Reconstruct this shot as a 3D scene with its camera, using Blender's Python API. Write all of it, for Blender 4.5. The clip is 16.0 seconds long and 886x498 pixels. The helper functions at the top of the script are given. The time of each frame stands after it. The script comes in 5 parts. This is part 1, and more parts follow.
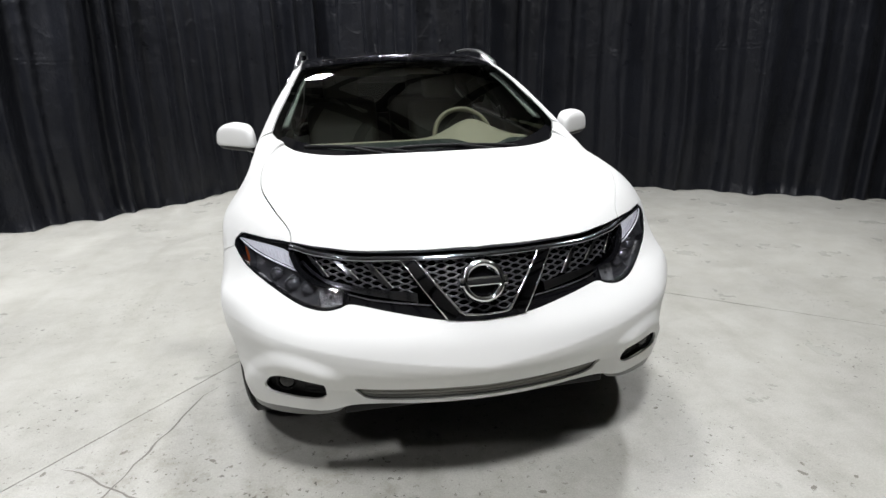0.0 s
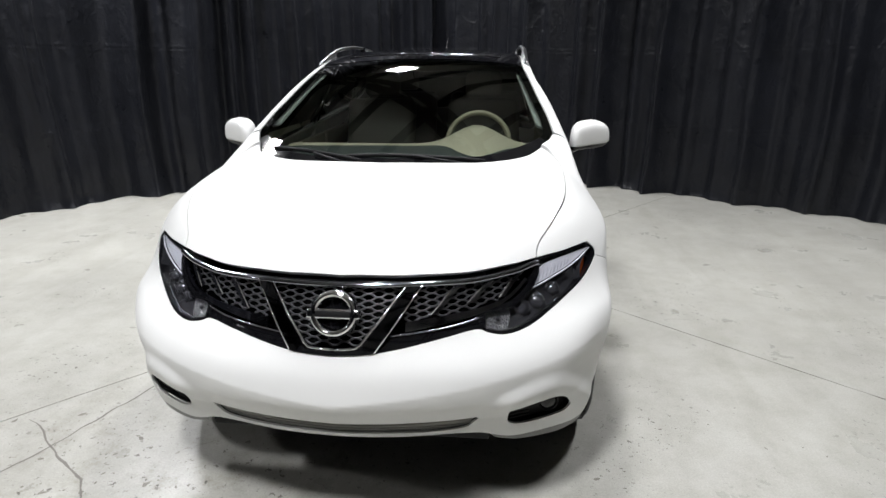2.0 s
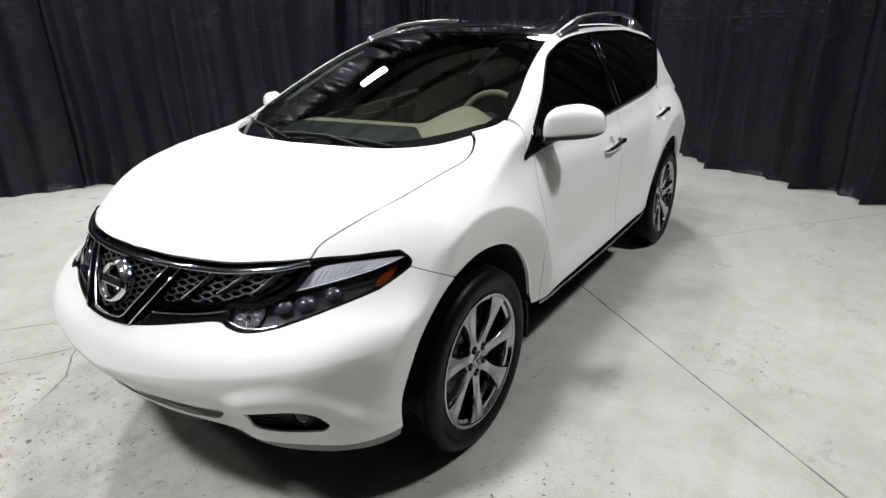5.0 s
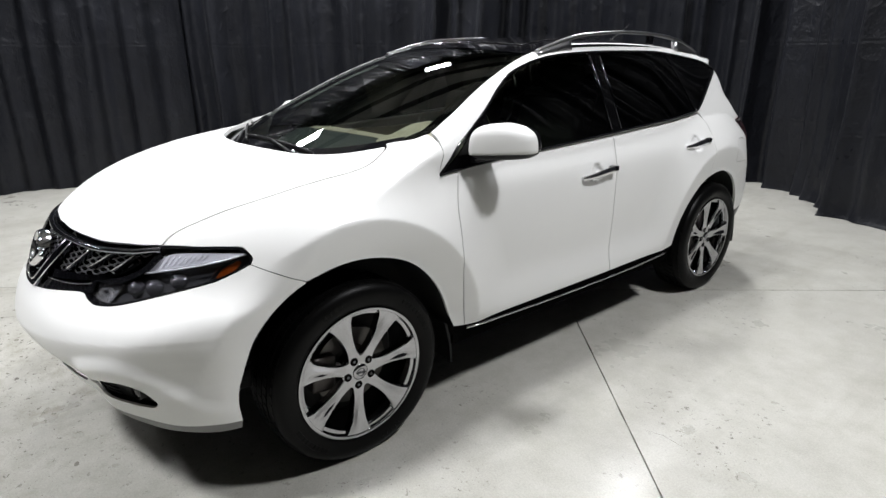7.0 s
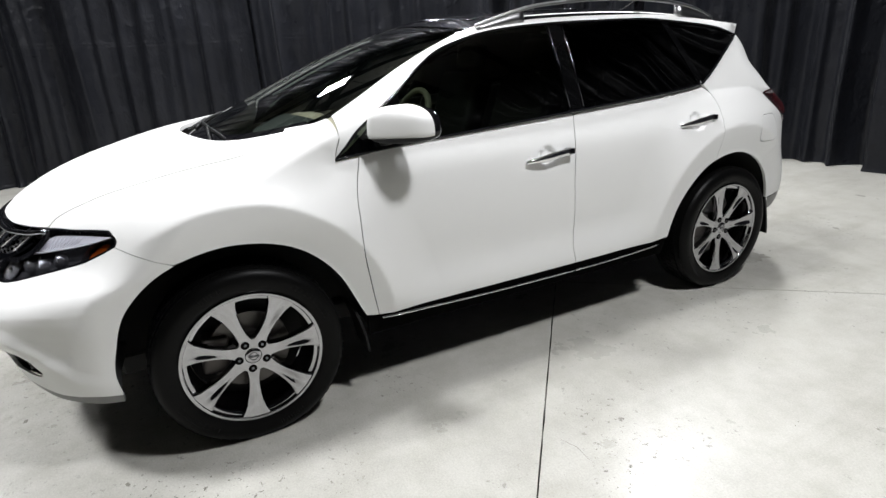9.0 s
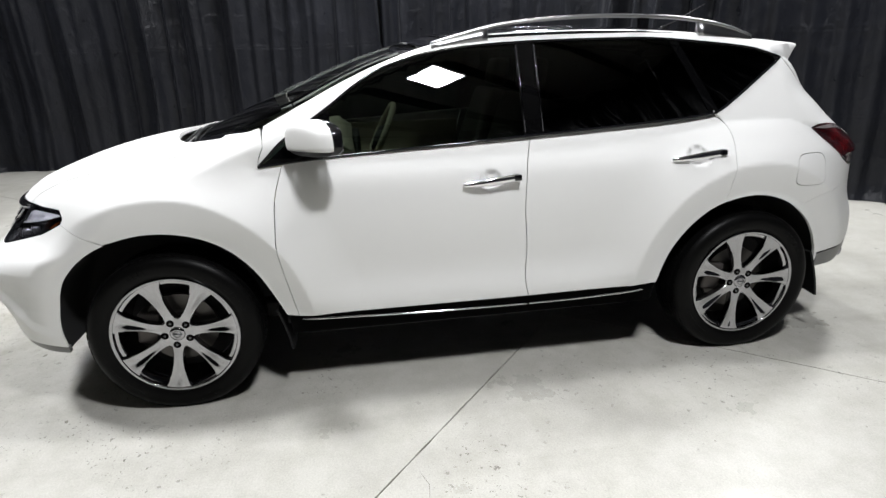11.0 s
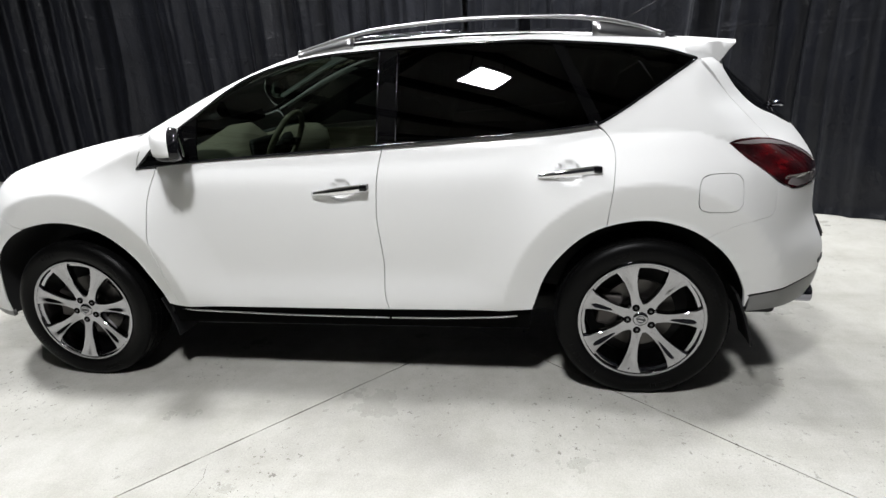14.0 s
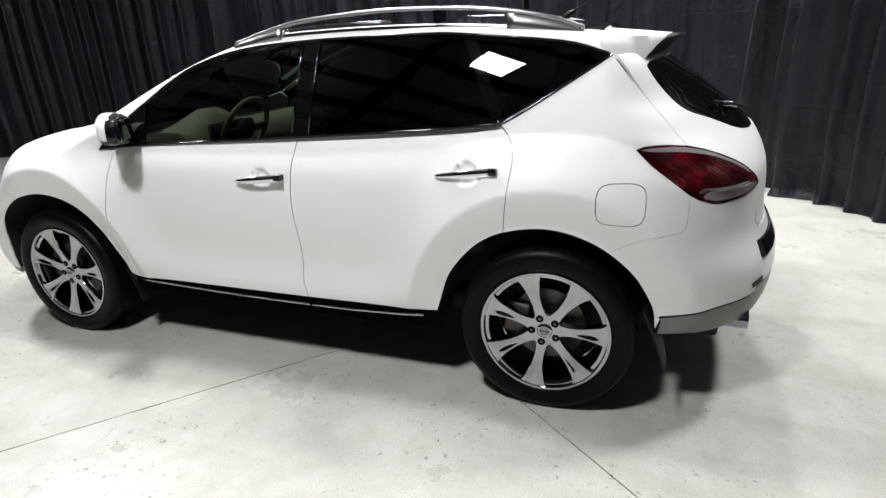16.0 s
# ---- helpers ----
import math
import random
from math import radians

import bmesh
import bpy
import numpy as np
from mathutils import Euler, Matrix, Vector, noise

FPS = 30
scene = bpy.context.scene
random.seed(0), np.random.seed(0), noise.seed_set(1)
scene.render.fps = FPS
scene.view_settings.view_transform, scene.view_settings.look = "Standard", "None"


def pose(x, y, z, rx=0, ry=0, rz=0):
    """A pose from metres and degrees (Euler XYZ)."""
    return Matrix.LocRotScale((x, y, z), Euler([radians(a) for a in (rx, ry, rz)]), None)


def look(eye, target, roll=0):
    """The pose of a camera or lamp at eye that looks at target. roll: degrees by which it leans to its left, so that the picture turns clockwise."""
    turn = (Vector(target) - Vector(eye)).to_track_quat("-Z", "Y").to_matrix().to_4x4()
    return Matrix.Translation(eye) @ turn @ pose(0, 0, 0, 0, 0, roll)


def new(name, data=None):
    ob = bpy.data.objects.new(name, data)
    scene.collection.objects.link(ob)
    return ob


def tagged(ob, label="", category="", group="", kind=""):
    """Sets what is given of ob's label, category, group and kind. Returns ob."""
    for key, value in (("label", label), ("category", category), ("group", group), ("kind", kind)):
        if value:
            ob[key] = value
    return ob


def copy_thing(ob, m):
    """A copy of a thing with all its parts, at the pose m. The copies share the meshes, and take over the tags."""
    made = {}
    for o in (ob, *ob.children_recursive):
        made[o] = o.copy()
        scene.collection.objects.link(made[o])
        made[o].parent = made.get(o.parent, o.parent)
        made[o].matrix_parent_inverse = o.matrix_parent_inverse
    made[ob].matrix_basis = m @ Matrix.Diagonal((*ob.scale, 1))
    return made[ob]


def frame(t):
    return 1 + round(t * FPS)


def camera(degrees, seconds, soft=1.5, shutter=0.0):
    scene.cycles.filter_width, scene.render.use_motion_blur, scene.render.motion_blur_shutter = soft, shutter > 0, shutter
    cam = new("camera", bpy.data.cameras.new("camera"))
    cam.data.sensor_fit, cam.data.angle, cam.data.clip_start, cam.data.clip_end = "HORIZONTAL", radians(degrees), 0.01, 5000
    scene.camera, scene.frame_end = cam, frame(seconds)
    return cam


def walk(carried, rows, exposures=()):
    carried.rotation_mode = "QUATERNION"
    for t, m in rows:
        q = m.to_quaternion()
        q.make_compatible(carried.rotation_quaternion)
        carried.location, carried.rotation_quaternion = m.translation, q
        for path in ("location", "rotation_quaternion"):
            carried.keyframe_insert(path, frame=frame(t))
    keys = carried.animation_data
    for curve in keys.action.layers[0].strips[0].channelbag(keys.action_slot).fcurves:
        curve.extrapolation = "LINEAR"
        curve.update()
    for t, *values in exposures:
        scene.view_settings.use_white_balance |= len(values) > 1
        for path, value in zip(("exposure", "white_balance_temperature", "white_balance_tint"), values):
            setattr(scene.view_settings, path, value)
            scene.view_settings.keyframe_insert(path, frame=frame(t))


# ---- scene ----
cam = camera(75.6, 16.0)
PATH = [
    (0, (-0.471, -2.667, 1.557), (-0.118, -0.792, 0.959), -1.5),
    (0.5, (-0.243, -2.581, 1.592), (-0.092, -0.684, 0.976), -0.4),
    (1, (-0.011, -2.551, 1.591), (0.013, -0.646, 0.981), -0.6),
    (1.5, (0.287, -2.574, 1.586), (0.109, -0.673, 0.99), 1.3),
    (2, (0.513, -2.498, 1.632), (0.319, -0.611, 0.996), -0.2),
    (2.5, (0.797, -2.341, 1.67), (0.432, -0.472, 1.056), 1.4),
    (3, (1.027, -2.237, 1.647), (0.430, -0.431, 1.028), 0.1),
    (3.5, (1.357, -2.185, 1.590), (0.601, -0.441, 0.968), 1.3),
    (4, (1.541, -2.080, 1.602), (0.735, -0.375, 0.934), -0.7),
    (4.5, (1.729, -1.894, 1.624), (0.728, -0.315, 0.914), -1.3),
    (5, (1.938, -1.735, 1.618), (0.876, -0.194, 0.912), -1.8),
    (7.5, (2.811, -0.878, 1.534), (1.258, 0.216, 0.906), -1.6),
    (8, (2.93, -0.717, 1.512), (1.325, 0.29, 0.872), -3.1),
    (8.5, (3.029, -0.465, 1.516), (1.403, 0.501, 0.864), -1.4),
    (9, (3.096, -0.225, 1.515), (1.414, 0.629, 0.848), -3.2),
    (9.5, (3.222, 0.044, 1.515), (1.476, 0.766, 0.86), -2.0),
    (12, (3.445, 1.351, 1.544), (1.543, 1.393, 0.927), -1.6),
    (12.5, (3.398, 1.581, 1.528), (1.495, 1.53, 0.914), -0.9),
    (13, (3.332, 1.815, 1.533), (1.436, 1.643, 0.92), -3.4),
    (13.5, (3.341, 2.083, 1.529), (1.459, 1.8, 0.915), -3.3),
    (14, (3.374, 2.333, 1.511), (1.493, 2.028, 0.901), -2.9),
    (14.5, (3.325, 2.521, 1.497), (1.445, 2.257, 0.866), -3.6),
    (15, (3.22, 2.764, 1.528), (1.355, 2.459, 0.873), -3.0),
    (15.5, (3.15, 2.962, 1.536), (1.316, 2.529, 0.865), -4.4),
    (16, (3.105, 3.2, 1.562), (1.343, 2.54, 0.883), -2.6),
]
walk(cam, [(t, look(eye, target, roll)) for t, eye, target, roll in PATH], [(0, -.13, 6550, 12), (3.5, -.16, 6550, 12), (5, -.1, 6550, 12), (8, .14, 6550, 12), (12, .3, 6550, 12), (16, .33, 6550, 12)])

# ---- car body form: y runs from the nose to the tail, the front axle is y = 0, x is the half width ----
def spline(pts):
    """Natural cubic through (u, v) pairs, straight beyond its ends."""
    u = np.array([p[0] for p in pts], float)
    v = np.array([p[1] for p in pts], float)
    n = len(u)
    h = np.diff(u)
    a = np.eye(n)
    b = np.zeros(n)
    for i in range(1, n - 1):
        a[i, i - 1], a[i, i], a[i, i + 1] = h[i - 1], 2 * (h[i - 1] + h[i]), h[i]
        b[i] = 3 * ((v[i + 1] - v[i]) / h[i] - (v[i] - v[i - 1]) / h[i - 1])
    c = np.linalg.solve(a, b)

    def f(x):
        x = np.asarray(x, float)
        q = np.clip(x, u[0], u[-1])
        i = np.clip(np.searchsorted(u, q) - 1, 0, n - 2)
        t = q - u[i]
        bb = (v[i + 1] - v[i]) / h[i] - h[i] * (2 * c[i] + c[i + 1]) / 3
        dd = (c[i + 1] - c[i]) / (3 * h[i])
        s0 = (v[1] - v[0]) / h[0] - h[0] * (2 * c[0] + c[1]) / 3
        s1 = (v[-1] - v[-2]) / h[-1] + h[-1] * (c[-2] + 2 * c[-1]) / 3
        return v[i] + bb * t + c[i] * t * t + dd * t ** 3 + np.where(x < u[0], s0 * (x - u[0]), 0) + np.where(x > u[-1], s1 * (x - u[-1]), 0)
    return f


def smax(a, b, k):
    h = np.maximum(k - np.abs(a - b), 0) / k
    return np.maximum(a, b) + h * h * k / 4


def step(a, b, x):
    t = np.clip((x - a) / (b - a), 0, 1)
    return t * t * (3 - 2 * t)


WHEELBASE, HUB_Z = 2.825, 0.372
plan_w = spline([(-0.9, .862), (-.6, .893), (-.3, .912), (0, .915), (.6, .916), (1.2, .920), (2.0, .923), (2.6, .926), (3.0, .914), (3.3, .880), (3.6, .81), (3.9, .70)])
side_s = spline([(.2, -.06), (.3, -.035), (.40, -.006), (.46, -.003), (.55, -.014), (.68, -.010), (.85, 0), (.95, -.002), (1.05, -.018), (1.12, -.044), (1.18, -.07), (1.25, -.11)])
nose_y = spline([(.2, -.875), (.3, -.93), (.4, -.968), (.5, -.994), (.58, -1.020), (.64, -1.008), (.70, -.982), (.76, -.940), (.85, -.893), (.93, -.858), (1.02, -.812)])
nose_bow = spline([(.3, .32), (.5, .31), (.62, .26), (.72, .28), (.80, .42), (.95, .52), (1.1, .56)])
tail_y = spline([(.25, 3.60), (.35, 3.70), (.45, 3.768), (.56, 3.788), (.66, 3.776), (.76, 3.730), (.93, 3.708), (1.08, 3.678), (1.18, 3.615), (1.28, 3.505), (1.38, 3.375), (1.48, 3.245), (1.6, 3.09)])
hood_z = spline([(-1.0, .83), (-.86, .945), (-.75, 1.005), (-.5, 1.105), (-.2, 1.175), (0, 1.205), (.2, 1.235), (.4, 1.27), (1.0, 1.32), (3.6, 1.32)])
roof_z = spline([(.9, 1.615), (1.3, 1.668), (1.8, 1.692), (2.2, 1.688), (2.7, 1.652), (3.0, 1.615), (3.3, 1.568)])
HANDLES = [(1.478, .992), (2.497, 1.051)]


def side_x(y, z):
    x = plan_w(y) + side_s(z)
    x = x - .022 * step(.84, 1.06, z) * (1 - step(.1, .9, y))
    for yc in (0.0, WHEELBASE):
        r = np.hypot(y - yc, (z - .36) * .97)
        q = r - .625
        soft = np.sqrt(q * q + .00003)
        x = x + (.060 if yc == 0 else .046) * (1 - np.clip((soft + q) / .5, 0, 1)) ** 1.7 * step(.34, .62, z) * (1 - .4 * step(.40, .75, -y))
        x = x - (.30 if yc == 0 else .22) * np.clip((soft - q) / 2, 0, .14) * step(.30, .50, z)
    x = x - .30 * np.clip(.70 - z, 0, .075) * step(.40, .54, z) * (1 - step(-.66, -.52, y))
    for yc, zc in HANDLES:
        r = np.hypot((y - yc) / .062, (z - zc) / .05)
        x = x - .022 * (1 - step(.62, 1.0, r))
    return x


def lower(x, y, z):
    """The body below the windows: negative inside."""
    x = np.abs(x)
    a = x - side_x(y, z)
    b = nose_y(z) + nose_bow(z) * x ** 2 + (.12 + .11 * step(.48, .60, z) * (1 - step(.68, .78, z))) * x ** 4 - y
    # the bumper folds in below a crisp crease that rises to the corners, and swells again in a brow over each fog lamp
    under = .60 + .118 * x - z
    brow = .640 - np.where(x < .69, 1.6, 5.0) * (x - .69) ** 2 - z
    b = b + .38 * np.clip(under, 0, .05) + .27 * np.clip(under - .05, 0, .12) - .026 * step(-.01, .055, brow) * step(.45, .60, x)
    c = y - tail_y(z) + (.22 + .22 * step(1.0, 1.22, z) * (1 - step(1.3, 1.5, z))) * x ** 2 + .20 * x ** 4
    d = z - hood_z(y) + .10 * x ** 2 + .05 * x ** 4 - .032 * np.exp(-((x - .73) / .17) ** 2) * step(-.6, .0, y)
    f = smax(smax(a, b, .13), c, .20)
    return smax(f, d, .11)


def upper(x, y, z):
    """The cabin: sides, windscreen, roof and tail glass."""
    x = np.abs(x)
    q = z - 1.18
    qs = (q + np.sqrt(q * q + .0004)) / 2
    a = x - (.867 - .385 * qs - .22 * q * q - .03 * step(2.2, 3.1, y))
    yy = y - .42 * x * x
    w = z - (1.168 + .475 * yy - .052 * yy * yy)
    d = z - roof_z(y) + .10 * x * x + .04 * x ** 4
    c = y - tail_y(z) + (.22 + .22 * step(1.0, 1.22, z) * (1 - step(1.3, 1.5, z))) * x ** 2 + .20 * x ** 4
    f = smax(smax(w, d, .10), a, .045)
    return smax(f, c, .10)


def whole(x, y, z):
    k = .002 + .07 * (1 - step(.30, .52, y))
    return -smax(-lower(x, y, z), -np.maximum(upper(x, y, z), 1.0 - z), k)


AXIS_Z, NOSE_AXIS, TAIL_AXIS = .72, .35, 2.55


def ray(kind, u, v):
    """Start and way of the search for the skin: tube (y, angle), nose (angle, z), tail (angle, z)."""
    u, v = np.asarray(u, float), np.asarray(v, float)
    o = np.zeros(u.shape)
    if kind == "tube":
        return np.stack([o, u, o + AXIS_Z], -1), np.stack([np.cos(v), o, np.sin(v)], -1)
    if kind == "nose":
        return np.stack([o, o + NOSE_AXIS, v], -1), np.stack([np.sin(u), -np.cos(u), o], -1)
    return np.stack([o, o + TAIL_AXIS, v], -1), np.stack([np.sin(u), np.cos(u), o], -1)


def skin(kind, u, v, form=whole, lift=0.0):
    """Points and outward normals of the skin, from the two numbers of the domain."""
    s, w = ray(kind, u, v)
    lo, hi = np.full(s.shape[:-1], .02), np.full(s.shape[:-1], 2.2)
    for _ in range(34):
        mid = (lo + hi) / 2
        p = s + w * mid[..., None]
        inside = form(p[..., 0], p[..., 1], p[..., 2]) < 0
        lo, hi = np.where(inside, mid, lo), np.where(inside, hi, mid)
    p = s + w * lo[..., None]
    n = gradient(p, form)
    return p + n * lift, n


def gradient(p, form):
    e = .004
    g = np.stack([form(*(np.moveaxis(p, -1, 0) + e * d[:, None].reshape(3, *([1] * (p.ndim - 1))))) -
                  form(*(np.moveaxis(p, -1, 0) - e * d[:, None].reshape(3, *([1] * (p.ndim - 1))))) for d in np.eye(3)], -1)
    return g / np.maximum(np.linalg.norm(g, axis=-1, keepdims=True), 1e-9)


def domain(kind, view, pts, form=whole):
    """Outline points given in a plain view (side: y z, top: x y, front and back: x z) in the numbers of a domain."""
    pts = np.asarray(pts, float)
    a, b = pts[:, 0], pts[:, 1]
    o = np.zeros(len(pts))
    if view == "uv":
        return pts
    if view == "side":
        s, w = np.stack([o, a, b], -1), np.array([1., 0, 0])
    elif view == "top":
        s, w = np.stack([a, b, o + .9], -1), np.array([0, 0, 1.])
    elif view == "front":
        s, w = np.stack([a, o + .3, b], -1), np.array([0, -1., 0])
    else:
        s, w = np.stack([a, o + 2.6, b], -1), np.array([0, 1., 0])
    lo, hi = np.zeros(len(pts)), np.full(len(pts), 2.2)
    for _ in range(34):
        mid = (lo + hi) / 2
        p = s + w * mid[:, None]
        inside = form(p[:, 0], p[:, 1], p[:, 2]) < 0
        lo, hi = np.where(inside, mid, lo), np.where(inside, hi, mid)
    p = s + w * lo[:, None]
    if kind == "tube":
        return np.stack([p[:, 1], np.arctan2(p[:, 2] - AXIS_Z, p[:, 0])], -1)
    if kind == "nose":
        return np.stack([np.arctan2(p[:, 0], NOSE_AXIS - p[:, 1]), p[:, 2]], -1)
    return np.stack([np.arctan2(p[:, 0], p[:, 1] - TAIL_AXIS), p[:, 2]], -1)


def curve(pts, n=6):
    """A smooth open line through the points."""
    p = np.asarray(pts, float)
    if len(p) < 3:
        k = np.linspace(0, 1, max(2, n))[:, None]
        return p[:1] * (1 - k) + p[-1:] * k
    q = np.vstack([2 * p[0] - p[1], p, 2 * p[-1] - p[-2]])
    out = []
    for i in range(1, len(q) - 2):
        for t in np.arange(n) / n:
            out.append(.5 * (2 * q[i] + (q[i + 1] - q[i - 1]) * t + (2 * q[i - 1] - 5 * q[i] + 4 * q[i + 1] - q[i + 2]) * t * t
                             + (3 * q[i] - q[i - 1] - 3 * q[i + 1] + q[i + 2]) * t ** 3))
    return np.vstack([out, p[-1:]])
# ---- end of the form ----

# ---- world and lamps: a windowless hall lit by flat panels under the roof, two of them fill ----
world = bpy.data.worlds.new("World")
scene.world = world
world.use_nodes = True
world.node_tree.nodes["Background"].inputs[0].default_value = (0.75, 0.82, 1.0, 1)
world.node_tree.nodes["Background"].inputs[1].default_value = 0.02
LAMP_Z, LAMP_W, LAMP_L = 4.6, .44, .50
HALL_TURN = math.atan2(-.85, 1.0)   # the slab joints and the lamps run along the hall
LAMPS_AND_FILLS = [(3.2, 1.85, 145), (-3.8, 3.4, 142), (-1.05, 5.2, 138), (-4.45, .85, 142), (-.2, -2.75, 190), (.35, .7, 82), (-5.2, -3.3, 62)]   # place and watts; last two are unseen fills, for the bonnet and the drapes

# ---- materials ----
def material(name, color=(.5, .5, .5), rough=.5, metal=0.0, coat=0.0, spec=.5):
    m = bpy.data.materials.new(name)
    m.use_nodes = True
    b = m.node_tree.nodes["Principled BSDF"]
    b.inputs["Base Color"].default_value = (*color, 1)
    b.inputs["Roughness"].default_value = rough
    b.inputs["Metallic"].default_value = metal
    b.inputs["Coat Weight"].default_value = coat
    b.inputs["Coat Roughness"].default_value = .03
    b.inputs["Specular IOR Level"].default_value = spec
    return m


def nodes(m):
    return m.node_tree.nodes, m.node_tree.links, m.node_tree.nodes["Principled BSDF"]


def noise_node(m, scale, detail=4, rough=.55, space="Object", stretch=None):
    n, l, _ = nodes(m)
    co = n.new("ShaderNodeTexCoord")
    t = n.new("ShaderNodeTexNoise")
    t.inputs["Scale"].default_value, t.inputs["Detail"].default_value, t.inputs["Roughness"].default_value = scale, detail, rough
    if stretch:
        mp = n.new("ShaderNodeMapping")
        mp.inputs["Scale"].default_value = stretch
        l.new(co.outputs[space], mp.inputs[0])
        l.new(mp.outputs[0], t.inputs["Vector"])
    else:
        l.new(co.outputs[space], t.inputs["Vector"])
    return t.outputs["Fac"]


def ramp(m, fac, *stops):
    n, l, _ = nodes(m)
    r = n.new("ShaderNodeValToRGB")
    while len(r.color_ramp.elements) < len(stops):
        r.color_ramp.elements.new(.5)
    for e, (p, c) in zip(r.color_ramp.elements, stops):
        e.position, e.color = p, (*c, 1) if len(c) == 3 else c
    l.new(fac, r.inputs[0])
    return r.outputs[0]


def bump(m, fac, strength, distance=.01):
    n, l, b = nodes(m)
    k = n.new("ShaderNodeBump")
    k.inputs["Strength"].default_value, k.inputs["Distance"].default_value = strength, distance
    l.new(fac, k.inputs["Height"])
    l.new(k.outputs[0], b.inputs["Normal"])
    return k


def mix(m, kind, a, b, fac=1.0):
    n, l, _ = nodes(m)
    x = n.new("ShaderNodeMix")
    x.data_type, x.blend_type = "RGBA", kind
    for s, v in ((0, fac), (6, a), (7, b)):
        if hasattr(v, "links"):
            l.new(v, x.inputs[s])
        else:
            x.inputs[s].default_value = v
    return x.outputs[2]


def glass(name, tint, gloss=1.0):
    """A thin tinted pane: it lets tinted light through and mirrors by Fresnel."""
    m = bpy.data.materials.new(name)
    m.use_nodes = True
    n, l = m.node_tree.nodes, m.node_tree.links
    n.remove(n["Principled BSDF"])
    t, g, f, x = n.new("ShaderNodeBsdfTransparent"), n.new("ShaderNodeBsdfGlossy"), n.new("ShaderNodeFresnel"), n.new("ShaderNodeMixShader")
    t.inputs[0].default_value = (*tint, 1)
    g.inputs["Color"].default_value = (gloss, gloss, gloss, 1)
    g.inputs["Roughness"].default_value = .0
    f.inputs[0].default_value = 1.5
    l.new(f.outputs[0], x.inputs[0])
    l.new(t.outputs[0], x.inputs[1])
    l.new(g.outputs[0], x.inputs[2])
    l.new(x.outputs[0], n["Material Output"].inputs[0])
    return m


PAINT = material("pearl_white_paint", (.75, .75, .735), .5, 0, .3, .2)
_n, _l, _b = nodes(PAINT)
_b.inputs["Coat Roughness"].default_value = .18
_l.new(ramp(PAINT, noise_node(PAINT, 900, 2), (.3, (.72, .72, .707)), (.7, (.77, .77, .756))), _b.inputs["Base Color"])
GLOSS_BLACK = material("gloss_black", (.005, .005, .006), .06, 0, 0, .4)
PILLAR_BLACK = material("pillar_gloss_black", (.002, .002, .0022), .025, 0, 0, .28)
PLASTIC = material("black_plastic", (.008, .008, .0085), .5, 0, 0, .2)
MESH = material("grille_mesh_plastic", (.055, .055, .06), .28)
bump(PLASTIC, noise_node(PLASTIC, 700, 2), .15, .001)
INTAKE_GREY = material("pale_grey_intake_plastic", (.24, .236, .22), .5)
LOWER_TRIM = material("grey_lower_trim", (.16, .16, .155), .4)
CHROME = material("chrome", (.80, .80, .82), .07, 1)
DARK_CHROME = material("smoked_chrome", (.30, .30, .34), .10, 1)
SATIN_SMOKE = material("satin_smoked_chrome", (.17, .17, .19), .20, .75)
BOWL = material("lamp_bowl", (.34, .34, .36), .16, .7)
bump(BOWL, noise_node(BOWL, 90, 2, .5, stretch=(2, 2, .6)), .9, .012)
SMOKE = material("dark_smoked_chrome", (.10, .10, .115), .07, 1)
RUBBER = material("tyre_rubber", (.0025, .0025, .0025), .40, 0, 0, .10)
bump(RUBBER, noise_node(RUBBER, 260, 3), .2, .001)
ALLOY = material("chromed_alloy", (.40, .40, .415), .065, 1)
ALLOY_DARK = material("alloy_barrel", (.16, .16, .17), .32, 1)
IRON = material("brake_iron", (.10, .09, .085), .5, .7)
ROTOR = material("brake_disc_steel", (.10, .095, .09), .4, 1)
GLASS_SCREEN = glass("windscreen_glass", (.60, .64, .60), 1.0)
GLASS_TINT = glass("tinted_glass", (.11, .135, .118), .7)
GLASS_DARK = glass("privacy_glass", (.022, .022, .023), .7)
GLASS_LAMP = glass("lamp_lens", (.95, .96, .97), 1.0)
TAIL_RED = material("red_lamp_lens", (.034, .0015, .003), .08, 0, 1.0)
_n, _l, _b = nodes(TAIL_RED)
_l.new(ramp(TAIL_RED, noise_node(TAIL_RED, 9, 5, .6, stretch=(1, 1, 2.2)), (.36, (.012, .0006, .0012)), (.52, (.045, .0015, .003)), (.68, (.13, .004, .006))), _b.inputs["Base Color"])
TAIL_CLEAR = material("clear_lamp_lens", (.30, .27, .27), .1, .3, 1.0)
AMBER = material("amber_reflector", (.36, .065, .008), .15, 0, .8)
LAMP_INNER = material("lamp_housing", (.05, .05, .056), .25, .4)
FRIT = material("ceramic_edge", (.004, .004, .004), .9, 0, 0, 0)
REFLECTOR = material("lamp_reflector", (.60, .60, .65), .25, .12)
bump(REFLECTOR, noise_node(REFLECTOR, 60, 2, .5, stretch=(3, 3, .3)), .15, .004)
BEIGE = material("beige_trim", (.52, .475, .37), .6)
bump(BEIGE, noise_node(BEIGE, 320, 3), .25, .001)
DASH_MAT = material("dark_dash_pad", (.045, .055, .055), .65)
bump(DASH_MAT, noise_node(DASH_MAT, 420, 2), .25, .001)
# the tinted cabin's shade is put into this beige, down to near black
BEIGE_SEAT_DIM = material("beige_leather_dimmed", (.03, .027, .02), .6)
BEIGE_RIM = material("beige_wheel_leather", (.32, .29, .21), .5)
